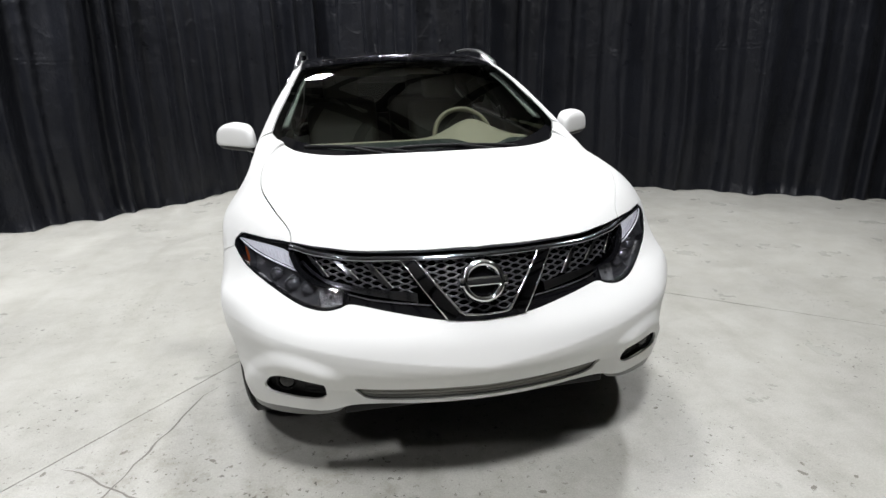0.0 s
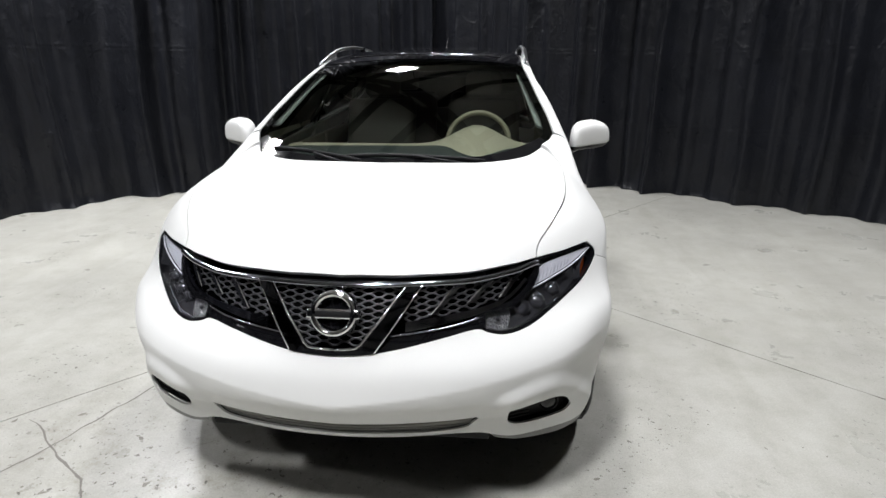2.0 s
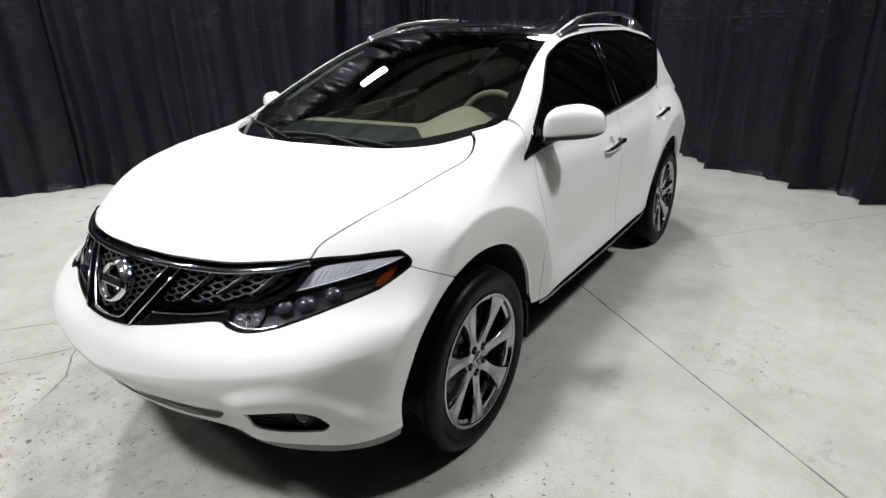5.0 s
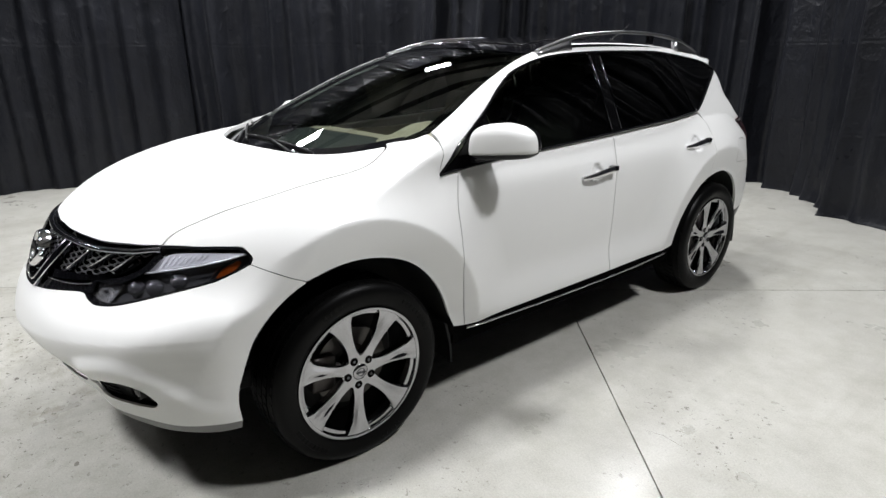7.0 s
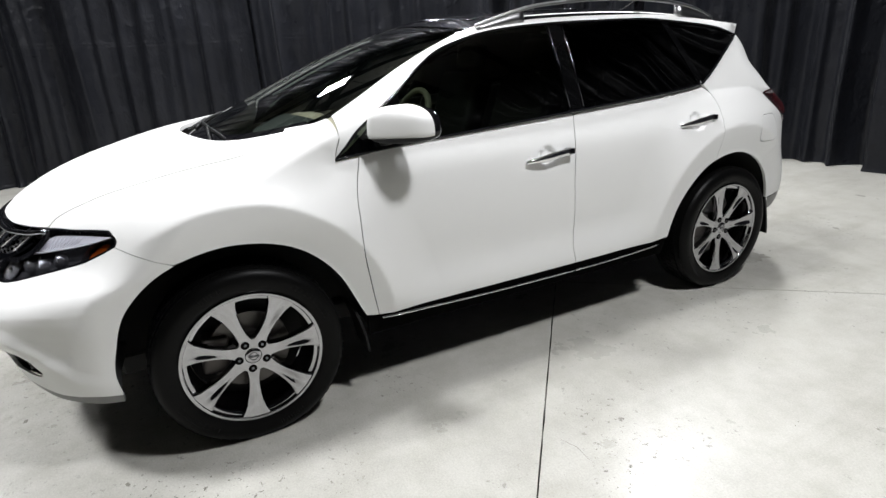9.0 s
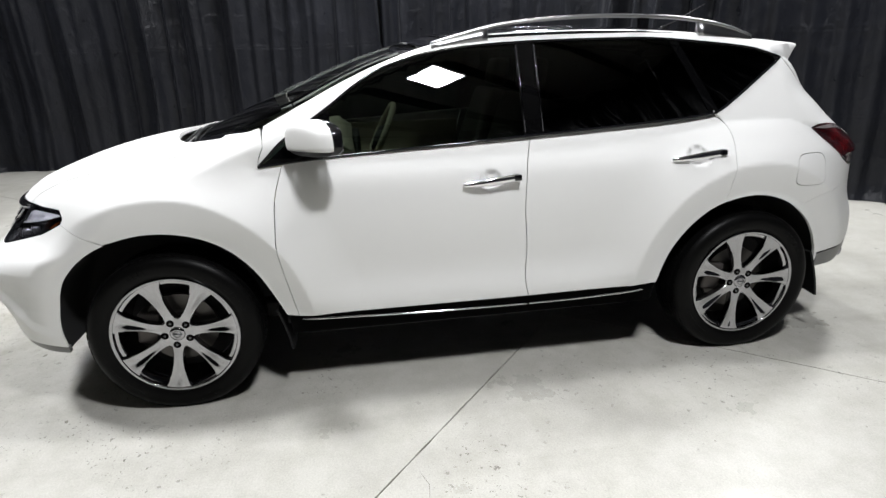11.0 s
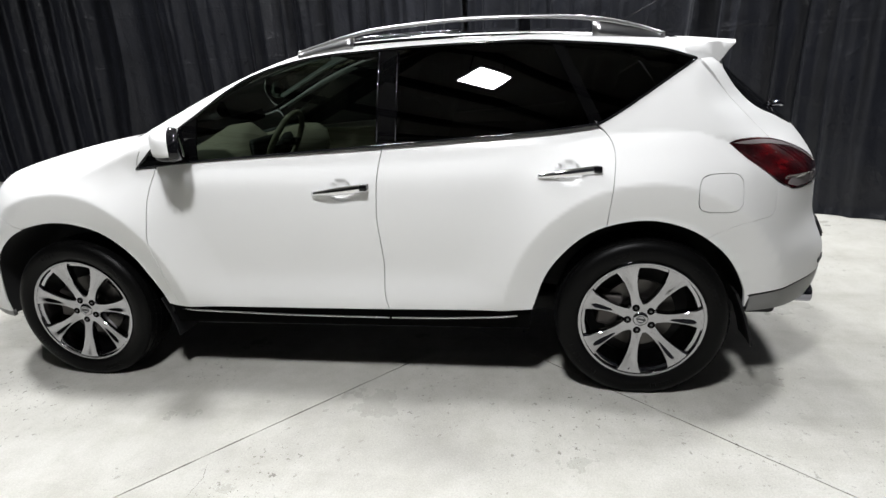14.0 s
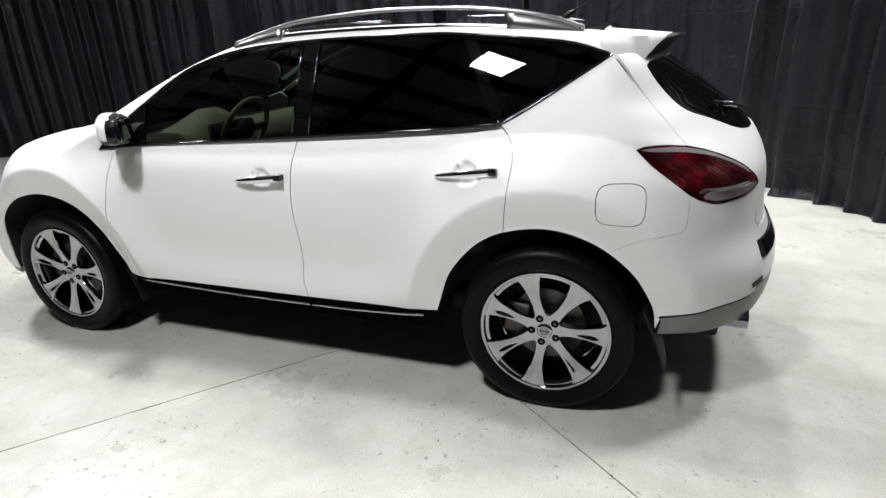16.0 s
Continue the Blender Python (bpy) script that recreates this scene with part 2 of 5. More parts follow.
INTERIOR = material("dark_interior", (.02, .019, .017), .7)
RAIL = material("satin_rail", (.42, .42, .43), .30, 1)
PILLAR = material("pillar_lining_cloth", (.42, .45, .44), .8)
UNDER = material("underbody", (.012, .012, .012), .8)

# polished concrete slab: cloudy tone, fine sand grain, clusters of dark pits and flecks, faint drag marks
CONCRETE = material("polished_concrete", (.5, .5, .47), .32, 0, 0, .5)
_n, _l, _b = nodes(CONCRETE)
_c = ramp(CONCRETE, noise_node(CONCRETE, .9, 6, .6), (.30, (.43, .422, .388)), (.55, (.50, .493, .453)), (.75, (.55, .543, .503)))
_c = mix(CONCRETE, "MULTIPLY", _c, ramp(CONCRETE, noise_node(CONCRETE, 130, 2, .6), (.30, (.83, .83, .82)), (.70, (1, 1, 1))))
_g = ramp(CONCRETE, noise_node(CONCRETE, 1.25, 3, .6), (.48, (0, 0, 0)), (.66, (1, 1, 1)))
# the slab before the car's nose is the most worn and stained
_p = _n.new("ShaderNodeNewGeometry")
_s = _n.new("ShaderNodeVectorMath")
_s.operation = "DISTANCE"
_s.inputs[1].default_value = (-.8, -1.5, 0)
_m = _n.new("ShaderNodeMapRange")
_l.new(_p.outputs["Position"], _s.inputs[0])
_l.new(_s.outputs["Value"], _m.inputs["Value"])
_m.inputs["From Min"].default_value, _m.inputs["From Max"].default_value = 2.1, .7
_worn = mix(CONCRETE, "MULTIPLY", ramp(CONCRETE, noise_node(CONCRETE, 1.7, 4, .6), (.30, (0, 0, 0)), (.46, (1, 1, 1))), _m.outputs["Result"])
_g = mix(CONCRETE, "LIGHTEN", _g, _worn)
_c = mix(CONCRETE, "MULTIPLY", _c, ramp(CONCRETE, noise_node(CONCRETE, 30, 5, .62), (.355, (.27, .255, .23)), (.385, (1, 1, 1))), _g)
_c = mix(CONCRETE, "MULTIPLY", _c, ramp(CONCRETE, noise_node(CONCRETE, 75, 3, .6), (.305, (.30, .285, .26)), (.335, (1, 1, 1))), _g)
_c = mix(CONCRETE, "MULTIPLY", _c, ramp(CONCRETE, noise_node(CONCRETE, 5.5, 8, .7), (.35, (.86, .855, .835)), (.6, (1, 1, 1))))
_c = mix(CONCRETE, "MULTIPLY", _c, ramp(CONCRETE, noise_node(CONCRETE, 8, 9, .72), (.34, (.72, .70, .65)), (.50, (1, 1, 1))), _worn)
_c = mix(CONCRETE, "MULTIPLY", _c, ramp(CONCRETE, noise_node(CONCRETE, 3.0, 5, .6, stretch=(1.2, .12, 1)), (.30, (.88, .875, .86)), (.48, (1, 1, 1))))
_l.new(_c, _b.inputs["Base Color"])
_l.new(ramp(CONCRETE, noise_node(CONCRETE, 2.2, 6, .6), (.3, (.24, .24, .24)), (.7, (.44, .44, .44))), _b.inputs["Roughness"])
bump(CONCRETE, noise_node(CONCRETE, 60, 5, .6), .08, .004)
JOINT = material("slab_joint", (.11, .105, .095), .9)
CHIP = material("chipped_concrete", (.22, .21, .18), .85)
CRACK = material("floor_crack", (.20, .19, .17), .9)

# black polyester drape: faint sheen, creases
DRAPE = material("black_drape", (.005, .005, .006), .4, 0, 0, .26)
_n, _l, _b = nodes(DRAPE)
_l.new(ramp(DRAPE, noise_node(DRAPE, 2.2, 5, .6), (.3, (.0054, .0059, .0080)), (.7, (.0088, .0096, .0128))), _b.inputs["Base Color"])
_b.inputs["Sheen Weight"].default_value = .02
_l.new(ramp(DRAPE, noise_node(DRAPE, 7, 4, .6), (.3, (.27, .27, .27)), (.7, (.42, .42, .42))), _b.inputs["Roughness"])
# cloth relief: soft crumples and the level creases it was once folded along
_t = _n.new("ShaderNodeTexCoord")
_w = _n.new("ShaderNodeTexWave")
_w.wave_type, _w.bands_direction, _w.wave_profile = "BANDS", "Z", "TRI"
_w.inputs["Scale"].default_value, _w.inputs["Distortion"].default_value, _w.inputs["Detail"].default_value, _w.inputs["Detail Scale"].default_value = .36, 1.2, 2, .6
_l.new(_t.outputs["Object"], _w.inputs["Vector"])
_r1 = ramp(DRAPE, noise_node(DRAPE, 3.2, 4, .55, stretch=(1, 1, .75)), (.40, (0, 0, 0)), (.5, (1, 1, 1)), (.60, (0, 0, 0)))
_r2 = ramp(DRAPE, noise_node(DRAPE, 9, 5, .6, stretch=(1, 1, .55)), (.44, (0, 0, 0)), (.5, (.6, .6, .6)), (.56, (0, 0, 0)))
_h = mix(DRAPE, "ADD", mix(DRAPE, "ADD", mix(DRAPE, "ADD", noise_node(DRAPE, 6, 2, .5, stretch=(1, 1, .07)), _r1, .27), _r2, .10), ramp(DRAPE, _w.outputs["Fac"], (.0, (0, 0, 0)), (.05, (.10, .10, .10)), (.12, (.0, .0, .0))))
bump(DRAPE, _h, .75, .022)
CEILING = material("ceiling_deck", (.50, .50, .465), .8)
BEAM = material("dark_steel_beam", (.012, .012, .012), .6)
LAMP_BODY = material("lamp_body", (.5, .5, .5), .4)
LAMP_LIGHT = bpy.data.materials.new("lamp_diffuser")
LAMP_LIGHT.use_nodes = True
_e = LAMP_LIGHT.node_tree.nodes.new("ShaderNodeEmission")
_e.inputs[0].default_value, _e.inputs[1].default_value = (.94, .97, 1, 1), 14
LAMP_LIGHT.node_tree.links.new(_e.outputs[0], LAMP_LIGHT.node_tree.nodes["Material Output"].inputs[0])

# ---- mesh helpers ----
from mathutils.geometry import delaunay_2d_cdt

def part(name, bm, mat, parent=None, label="", smooth=True, place=None):
    """Links a bmesh as one mesh object under a thing or a part."""
    me = bpy.data.meshes.new(name)
    bm.normal_update()
    bm.to_mesh(me)
    bm.free()
    me.materials.append(mat)
    if smooth:
        me.polygons.foreach_set("use_smooth", [True] * len(me.polygons))
    ob = new(name, me)
    if parent:
        ob.parent = parent
    if place:
        ob.matrix_basis = place
    return tagged(ob, label)


def sharp(ob, degrees=35):
    ob.data.set_sharp_from_angle(angle=radians(degrees))
    return ob


def box(bm, x0, x1, y0, y1, z0, z1, bevel=0.0, m=None):
    r = bmesh.ops.create_cube(bm, size=1, matrix=Matrix.Translation(((x0 + x1) / 2, (y0 + y1) / 2, (z0 + z1) / 2)) @ Matrix.Diagonal((x1 - x0, y1 - y0, z1 - z0, 1)))
    v = r["verts"]
    if bevel:
        e = list({e for q in v for e in q.link_edges})
        v = list({q for f in bmesh.ops.bevel(bm, geom=e, offset=bevel, segments=3, profile=.6, affect="EDGES")["faces"] for q in f.verts} | {q for q in v if q.is_valid})
    if m:
        bmesh.ops.transform(bm, matrix=m, verts=[q for q in v if q.is_valid])
    return v


def lathe(bm, prof, n=48, axis="x", closed=False):
    """Turns a profile of (along, radius) round an axis."""
    rings = []
    for a, r in prof:
        ring = []
        for i in range(n):
            t = 2 * math.pi * i / n
            c, s = r * math.cos(t), r * math.sin(t)
            ring.append(bm.verts.new((a, c, s) if axis == "x" else (c, a, s) if axis == "y" else (c, s, a)))
        rings.append(ring)
    pairs = list(zip(rings, rings[1:])) + ([(rings[-1], rings[0])] if closed else [])
    for p, q in pairs:
        for i in range(n):
            bm.faces.new((p[i], p[(i + 1) % n], q[(i + 1) % n], q[i]))
    return rings


def tube(bm, pts, radius, n=10, squash=1.0, cap=True):
    """A round bar along points; radius may be a list."""
    pts = [Vector(p) for p in pts]
    rs = radius if isinstance(radius, (list, tuple, np.ndarray)) else [radius] * len(pts)
    rings = []
    for i, p in enumerate(pts):
        d = (pts[min(i + 1, len(pts) - 1)] - pts[max(i - 1, 0)]).normalized()
        a = d.cross(Vector((0, 0, 1)) if abs(d.z) < .95 else Vector((0, 1, 0))).normalized()
        b = a.cross(d).normalized()
        rings.append([bm.verts.new(p + rs[i] * (math.cos(t) * a + squash * math.sin(t) * b)) for t in (2 * math.pi * k / n for k in range(n))])
    for p, q in zip(rings, rings[1:]):
        for k in range(n):
            bm.faces.new((p[k], p[(k + 1) % n], q[(k + 1) % n], q[k]))
    if cap:
        bm.faces.new(rings[0][::-1])
        bm.faces.new(rings[-1])
    return rings


def recalc(bm):
    bmesh.ops.recalc_face_normals(bm, faces=bm.faces[:])
    return bm



def inset_line(poly, d, k):
    """Moves a closed outline inwards by d; k scales the second number to metres."""
    p = np.array(poly, float) * (1, k)
    area = np.sum(p[:, 0] * np.roll(p[:, 1], -1) - np.roll(p[:, 0], -1) * p[:, 1])
    e = np.roll(p, -1, 0) - p
    e /= np.maximum(np.linalg.norm(e, axis=1, keepdims=True), 1e-9)
    n = np.stack([-e[:, 1], e[:, 0]], -1) * (1 if area > 0 else -1)
    m = n + np.roll(n, 1, 0)
    m /= np.maximum(np.linalg.norm(m, axis=1, keepdims=True), .35)
    m *= 1 / np.maximum(np.sum(m * n, 1, keepdims=True), .5)
    return (p + m * d) / (1, k)


def turn_of(p):
    return np.sum(p[:, 0] * np.roll(p[:, 1], -1) - np.roll(p[:, 0], -1) * p[:, 1])



def ring_of(outline, width, k=.9):
    """A band of that width inside an outline."""
    p = np.asarray(outline, float)
    p = p[np.linalg.norm(p - np.roll(p, 1, 0), axis=1) > 1e-6]
    return p, inset_line(p, width, k)


def inside_poly(px, py, poly):
    q = np.roll(poly, -1, 0)
    hit = np.zeros(px.shape, bool)
    for (x0, y0), (x1, y1) in zip(poly, q):
        if y0 != y1:
            c = ((y0 > py) != (y1 > py)) & (px < (x1 - x0) * (py - y0) / (y1 - y0) + x0)
            hit ^= c
    return hit


def panel(name, kind, outline, mat, parent, label="", du=.03, dv=.03, form=whole, gap=.002, depth=.016, lift=0.0, flip=False, k=.9, holes=()):
    """A piece of the skin trimmed to an outline (with holes) in a domain, its edges turned in by depth."""
    poly = np.asarray(outline, float)
    poly = poly[np.linalg.norm(poly - np.roll(poly, 1, 0), axis=1) > 1e-6]
    if gap:
        poly = inset_line(poly, gap, k)
    rings = [poly] + [np.asarray(h, float) for h in holes]
    # finer border
    fine = []
    for r in rings:
        pts = []
        for p, q in zip(r, np.roll(r, -1, 0)):
            m = max(1, int(max(abs(q[0] - p[0]) / du, abs(q[1] - p[1]) / dv) + .5))
            pts += [p + (q - p) * t for t in np.arange(m) / m]
        fine.append(np.array(pts))
    lo, hi = poly.min(0), poly.max(0)
    gu = np.linspace(lo[0], hi[0], max(2, int((hi[0] - lo[0]) / du) + 1))
    gv = np.linspace(lo[1], hi[1], max(2, int((hi[1] - lo[1]) / dv) + 1))
    cu, cv = [m.ravel() for m in np.meshgrid(gu, gv, indexing="ij")]
    covered = lambda x, y: np.logical_and.reduce([inside_poly(x, y, fine[0])] + [~inside_poly(x, y, h) for h in fine[1:]])
    keep = covered(cu, cv)
    edge = np.vstack(fine)
    for e in edge:
        keep &= np.hypot((cu - e[0]) / du, (cv - e[1]) / dv) > .42
    pts = np.vstack([edge, np.stack([cu[keep], cv[keep]], -1)])
    cons, at = [], 0
    for r in fine:
        cons += [(at + i, at + (i + 1) % len(r)) for i in range(len(r))]
        at += len(r)
    out_v, _, out_f, _, _, _ = delaunay_2d_cdt([Vector((float(p[0] / du), float(p[1] / dv))) for p in pts], cons, [], 0, 1e-6)
    uv = np.array([(v[0] * du, v[1] * dv) for v in out_v])
    tri = np.array([f for f in out_f])
    mid = uv[tri].mean(1)
    e1, e2 = (uv[tri[:, 1]] - uv[tri[:, 0]]) / (du, dv), (uv[tri[:, 2]] - uv[tri[:, 0]]) / (du, dv)
    tri = tri[covered(mid[:, 0], mid[:, 1]) & (abs(e1[:, 0] * e2[:, 1] - e1[:, 1] * e2[:, 0]) > 1e-5)]
    co, no = skin(kind, uv[:, 0], uv[:, 1], form, lift)
    faces = [list(map(int, f)) for f in tri]
    if depth:
        for r in fine:
            base, m = len(co), len(r)
            bc, bn = skin(kind, r[:, 0], r[:, 1], form, lift)
            t = np.roll(bc, -1, 0) - np.roll(bc, 1, 0)
            out = np.cross(t, bn)
            out /= np.maximum(np.linalg.norm(out, axis=1, keepdims=True), 1e-9)
            if (turn_of(r) > 0) == (kind == "tube"):
                out = -out
            co, no = np.vstack([co, bc, bc - bn * depth]), np.vstack([no, out, out])
            faces += [[base + a, base + (a + 1) % m, base + m + (a + 1) % m, base + m + a] for a in range(m)]
    # turn every face so that it looks along its normals
    allf = []
    for f in faces:
        p = co[f]
        c = p.mean(0)
        nn = sum((np.cross(p[a] - c, p[(a + 1) % len(f)] - c) for a in range(len(f))), np.zeros(3))
        allf.append(f if np.dot(nn, no[f].mean(0)) >= 0 else f[::-1])
    if flip:
        co, no = co * (-1, 1, 1), no * (-1, 1, 1)
        allf = [f[::-1] for f in allf]
    me = bpy.data.meshes.new(name)
    me.from_pydata(co.tolist(), [], allf)
    me.materials.append(mat)
    me.polygons.foreach_set("use_smooth", [True] * len(me.polygons))
    me.normals_split_custom_set_from_vertices([tuple(v) for v in no.tolist()])
    ob = new(name, me)
    ob.parent = parent
    return tagged(ob, label)


def loop(kind, view, *curves, form=whole):
    """A closed outline of several smooth lines, in the numbers of a domain."""
    return np.vstack([domain(kind, view, c, form)[:-1] for c in curves])


def both(p):
    """A half outline (x from the middle out and back) with its mirror image."""
    p = np.asarray(p, float)
    return np.vstack([p, (p * (-1, 1))[::-1]])

# ---- hall: slabs, drapes, roof, lamps ----
d1 = Vector((1, -.85, 0)).normalized()
d2 = Vector((1, 1.152, 0)).normalized()
CROSS = Vector((.30, 2.024, 0))      # where the two slab joints meet, below the car

bm = bmesh.new()
box(bm, -22, 22, -22, 22, -.30, -.03)
floor = tagged(part("floor", bm, JOINT, smooth=False), "pale polished concrete slab floor with dark saw-cut joints", "floor", kind="structure")
g = .0032
us = [0] + [.06 * i for i in range(1, 90)] + [18]
wob = lambda v, k: .004 * noise.noise((v * 9, 3.1, k))
across = lambda u, v: CROSS + d1 * u + d2 * v
# one slab behind the long joint, two before it with the cross joint between them
vs = [-v for v in us[:0:-1]] + us
edges = [[across(-g + wob(v, 1), v) for v in vs] + [across(-18, 18), across(-18, -18)]]
for s2 in (-1, 1):
    edges.append([across(u, s2 * (g + wob(u, 5))) for u in us[:0:-1]] + [across(g + wob(s2 * v, 1), s2 * (v + g)) for v in us] + [across(18, s2 * 18)])
for edge in edges:
    bm = bmesh.new()
    top = [bm.verts.new((p.x, p.y, 0)) for p in edge]
    low = [bm.verts.new((p.x, p.y, -.04)) for p in edge]
    f = bm.faces.new(top)
    for i in range(len(top)):
        bm.faces.new((top[i], low[i], low[(i + 1) % len(top)], top[(i + 1) % len(top)]))
    bmesh.ops.triangulate(bm, faces=[f])
    recalc(bm)
    part("slab", bm, CONCRETE, floor, smooth=False)


def crack(pts, width):
    """A thin jagged crack line lying in the slab."""
    bm = bmesh.new()
    line = []
    for (x0, y0), (x1, y1) in zip(pts, pts[1:]):
        n = max(2, int(math.hypot(x1 - x0, y1 - y0) / .03))
        for i in range(n):
            t = i / n
            x, y = x0 + (x1 - x0) * t, y0 + (y1 - y0) * t
            line.append((x + .012 * noise.noise((x * 14, y * 14, 1.3)), y + .012 * noise.noise((x * 14, y * 14, 8.3))))
    line.append(pts[-1])
    prev = None
    for i, (x, y) in enumerate(line):
        a, b = line[max(i - 1, 0)], line[min(i + 1, len(line) - 1)]
        dx, dy = b[0] - a[0], b[1] - a[1]
        r = math.hypot(dx, dy)
        w = width * (.4 + .9 * abs(noise.noise((x * 6, y * 6, 4.4)))) * min(1, 4 * i / len(line) + .1, 4 * (len(line) - 1 - i) / len(line) + .1)
        pair = (bm.verts.new((x - dy / r * w, y + dx / r * w, .0012)), bm.verts.new((x + dy / r * w, y - dx / r * w, .0012)))
        if prev:
            bm.faces.new((prev[0], prev[1], pair[1], pair[0]))
        prev = pair
    recalc(bm)
    return part("crack", bm, CRACK, floor, smooth=False)


crack([(-1.10, .22), (-1.22, .09), (-1.33, -.25), (-1.44, -.57), (-1.61, -.87), (-1.78, -1.2)], .0065)
crack([(-1.70, -.38), (-1.58, -.44), (-1.47, -.54), (-1.33, -.64), (-1.16, -.74), (-1.0, -.98)], .0075)
crack([(1.58, 1.02), (1.66, 1.04), (1.77, 1.04)], .002)


# chipped and stained spots in the slabs, thickest before the car's nose
rng = random.Random(11)
bm = bmesh.new()
for cx, cy, sx, sy, n in ((-1.2, -1.2, .5, .5, 150), (.0, -1.65, .9, .3, 150), (1.3, -1.5, .6, .4, 90), (-1.7, -.3, .5, .5, 60), (2.3, -.5, .7, .7, 30), (2.2, 1.2, .8, .8, 22), (2.4, 3.4, .9, .7, 26), (1.3, 4.3, .8, .5, 20)):
    for _ in range(n):
        x, y = rng.gauss(cx, sx), rng.gauss(cy, sy)
        if abs(x) < .8 and -.6 < y < 3.5:
            continue
        r = min(.011, (.0048 if cy < -1 else .0024) * math.exp(rng.gauss(0, .55)))
        k, turn, longer = rng.randint(5, 8), rng.uniform(0, 6.3), rng.uniform(1, 2.4)
        v = []
        for i in range(k):
            t = 2 * math.pi * i / k
            q = r * rng.uniform(.6, 1.3)
            px, py = q * longer * math.cos(t), q * math.sin(t)
            v.append(bm.verts.new((x + px * math.cos(turn) - py * math.sin(turn), y + px * math.sin(turn) + py * math.cos(turn), .0010)))
        bm.faces.new(v)
recalc(bm)
tagged(part("floor_chips", bm, CHIP, floor, smooth=False), kind="stuff")


def drape(name, line, height, seed, label):
    """A hanging black curtain along a line of the plan, with uneven pleats and a creased hem."""
    pts = curve(line, 40)
    seg = np.linalg.norm(np.diff(pts, axis=0), axis=1)
    s = np.concatenate([[0], np.cumsum(seg)])
    n = int(s[-1] / .022)
    ss = np.linspace(0, s[-1], n)
    px, py = np.interp(ss, s, pts[:, 0]), np.interp(ss, s, pts[:, 1])
    tx, ty = np.gradient(px), np.gradient(py)
    r = np.hypot(tx, ty)
    nx, ny = -ty / r, tx / r
    zs = [0, .03, .07, .12, .2, .3, .42, .55, .7, .85, 1.0, 1.2, 1.4, 1.6, 1.85, 2.1, 2.4, 2.8, 3.2, 3.8, 4.5, height]
    bend = lambda u, k: noise.noise((u * .38, seed, k))
    broad = np.array([u * 6.5 + 7 * bend(u, 0) + 2.0 * noise.noise((u * 1.3, seed, 4)) for u in ss])
    narrow = np.array([u * 19 + 9 * bend(u, 31) + 2.5 * noise.noise((u * 1.6, seed, 37)) for u in ss])
    gather = np.clip([.55 + 1.2 * noise.noise((u * .75, seed, 51)) for u in ss], 0, 1)      # bunched here, hanging flat there
    pleat = lambda q: 1.5 * abs(math.sin(q / 2)) ** .8 - .9
    soft_fold = lambda q: math.sin(q) + .3 * math.sin(2 * q + .8)
    verts, faces = [], []
    for z in zs:
        for i in range(n):
            u = ss[i]
            lean = 1.5 * noise.noise((u * .45, z * .28, seed + 2)) + .5 * noise.noise((u * 1.3, z * .7, seed + 3))
            p = broad[i] + lean
            d = -(.13 + .09 * noise.noise((u * .5, z * .22, seed + 5))) * pleat(p)
            d -= (.012 + .050 * gather[i]) * soft_fold(narrow[i] + 1.1 * lean)
            d += .06 * noise.noise((u * .5, z * .3, seed + 9))
            d += .05 * noise.noise((u * 2.2, z * 1.6, seed + 13)) * max(0, 1 - z / 1.2) + .005 * noise.noise((u * 4, z * 2.6, seed + 17))
            d += .007 * max(0, 1 - 5 * abs(noise.noise((u * 1.5 + z * .4, z * .9 - u * .5, seed + 19))))
            if z < .1:
                d += (.1 - z) * (.25 + .5 * noise.noise((u * 1.7, 0, seed + 21)))
            verts.append((px[i] + nx[i] * d, py[i] + ny[i] * d, z + (.004 if z == 0 else 0) + (.012 * noise.noise((u * 3, z, seed)) if 0 < z < .2 else 0)))
    for k in range(len(zs) - 1):
        for i in range(n - 1):
            a = k * n + i
            faces.append((a, a + 1, a + n + 1, a + n))
    me = bpy.data.meshes.new(name)
    me.from_pydata(verts, [], faces)
    me.materials.append(DRAPE)
    me.polygons.foreach_set("use_smooth", [True] * len(me.polygons))
    return tagged(new(name, me), label, "curtain", group="drapes round the hall")


DRAPE_H = 3.2
drape("curtain", [(9.6, -1.6), (7.4, 1.0), (5.7, 2.65), (4.3, 3.65), (3.3, 4.3), (2.0, 5.05), (.75, 5.85), (-.15, 6.75)], DRAPE_H, 1.7, "pleated black cloth drape hanging down to the concrete")
drape("curtain", [(-.12, 6.85), (-1.0, 6.6), (-1.9, 5.65), (-2.75, 4.78), (-3.42, 4.35), (-4.3, 3.75), (-4.9, 2.6), (-5.5, 1.35)], DRAPE_H, 5.2, "pleated black cloth drape hanging down to the concrete")
drape("curtain", [(-5.45, 1.4), (-5.9, .4), (-6.2, -1.0), (-6.6, -3.0), (-6.2, -5.6), (-3.5, -7.6)], DRAPE_H, 9.4, "pleated black cloth drape hanging down to the concrete")
drape("curtain", [(-3.6, -7.6), (0, -9.2), (5.0, -9.8), (9.6, -8.4), (11.4, -4.6), (9.5, -1.5)], DRAPE_H, 14.1, "pleated black cloth drape hanging down to the concrete")

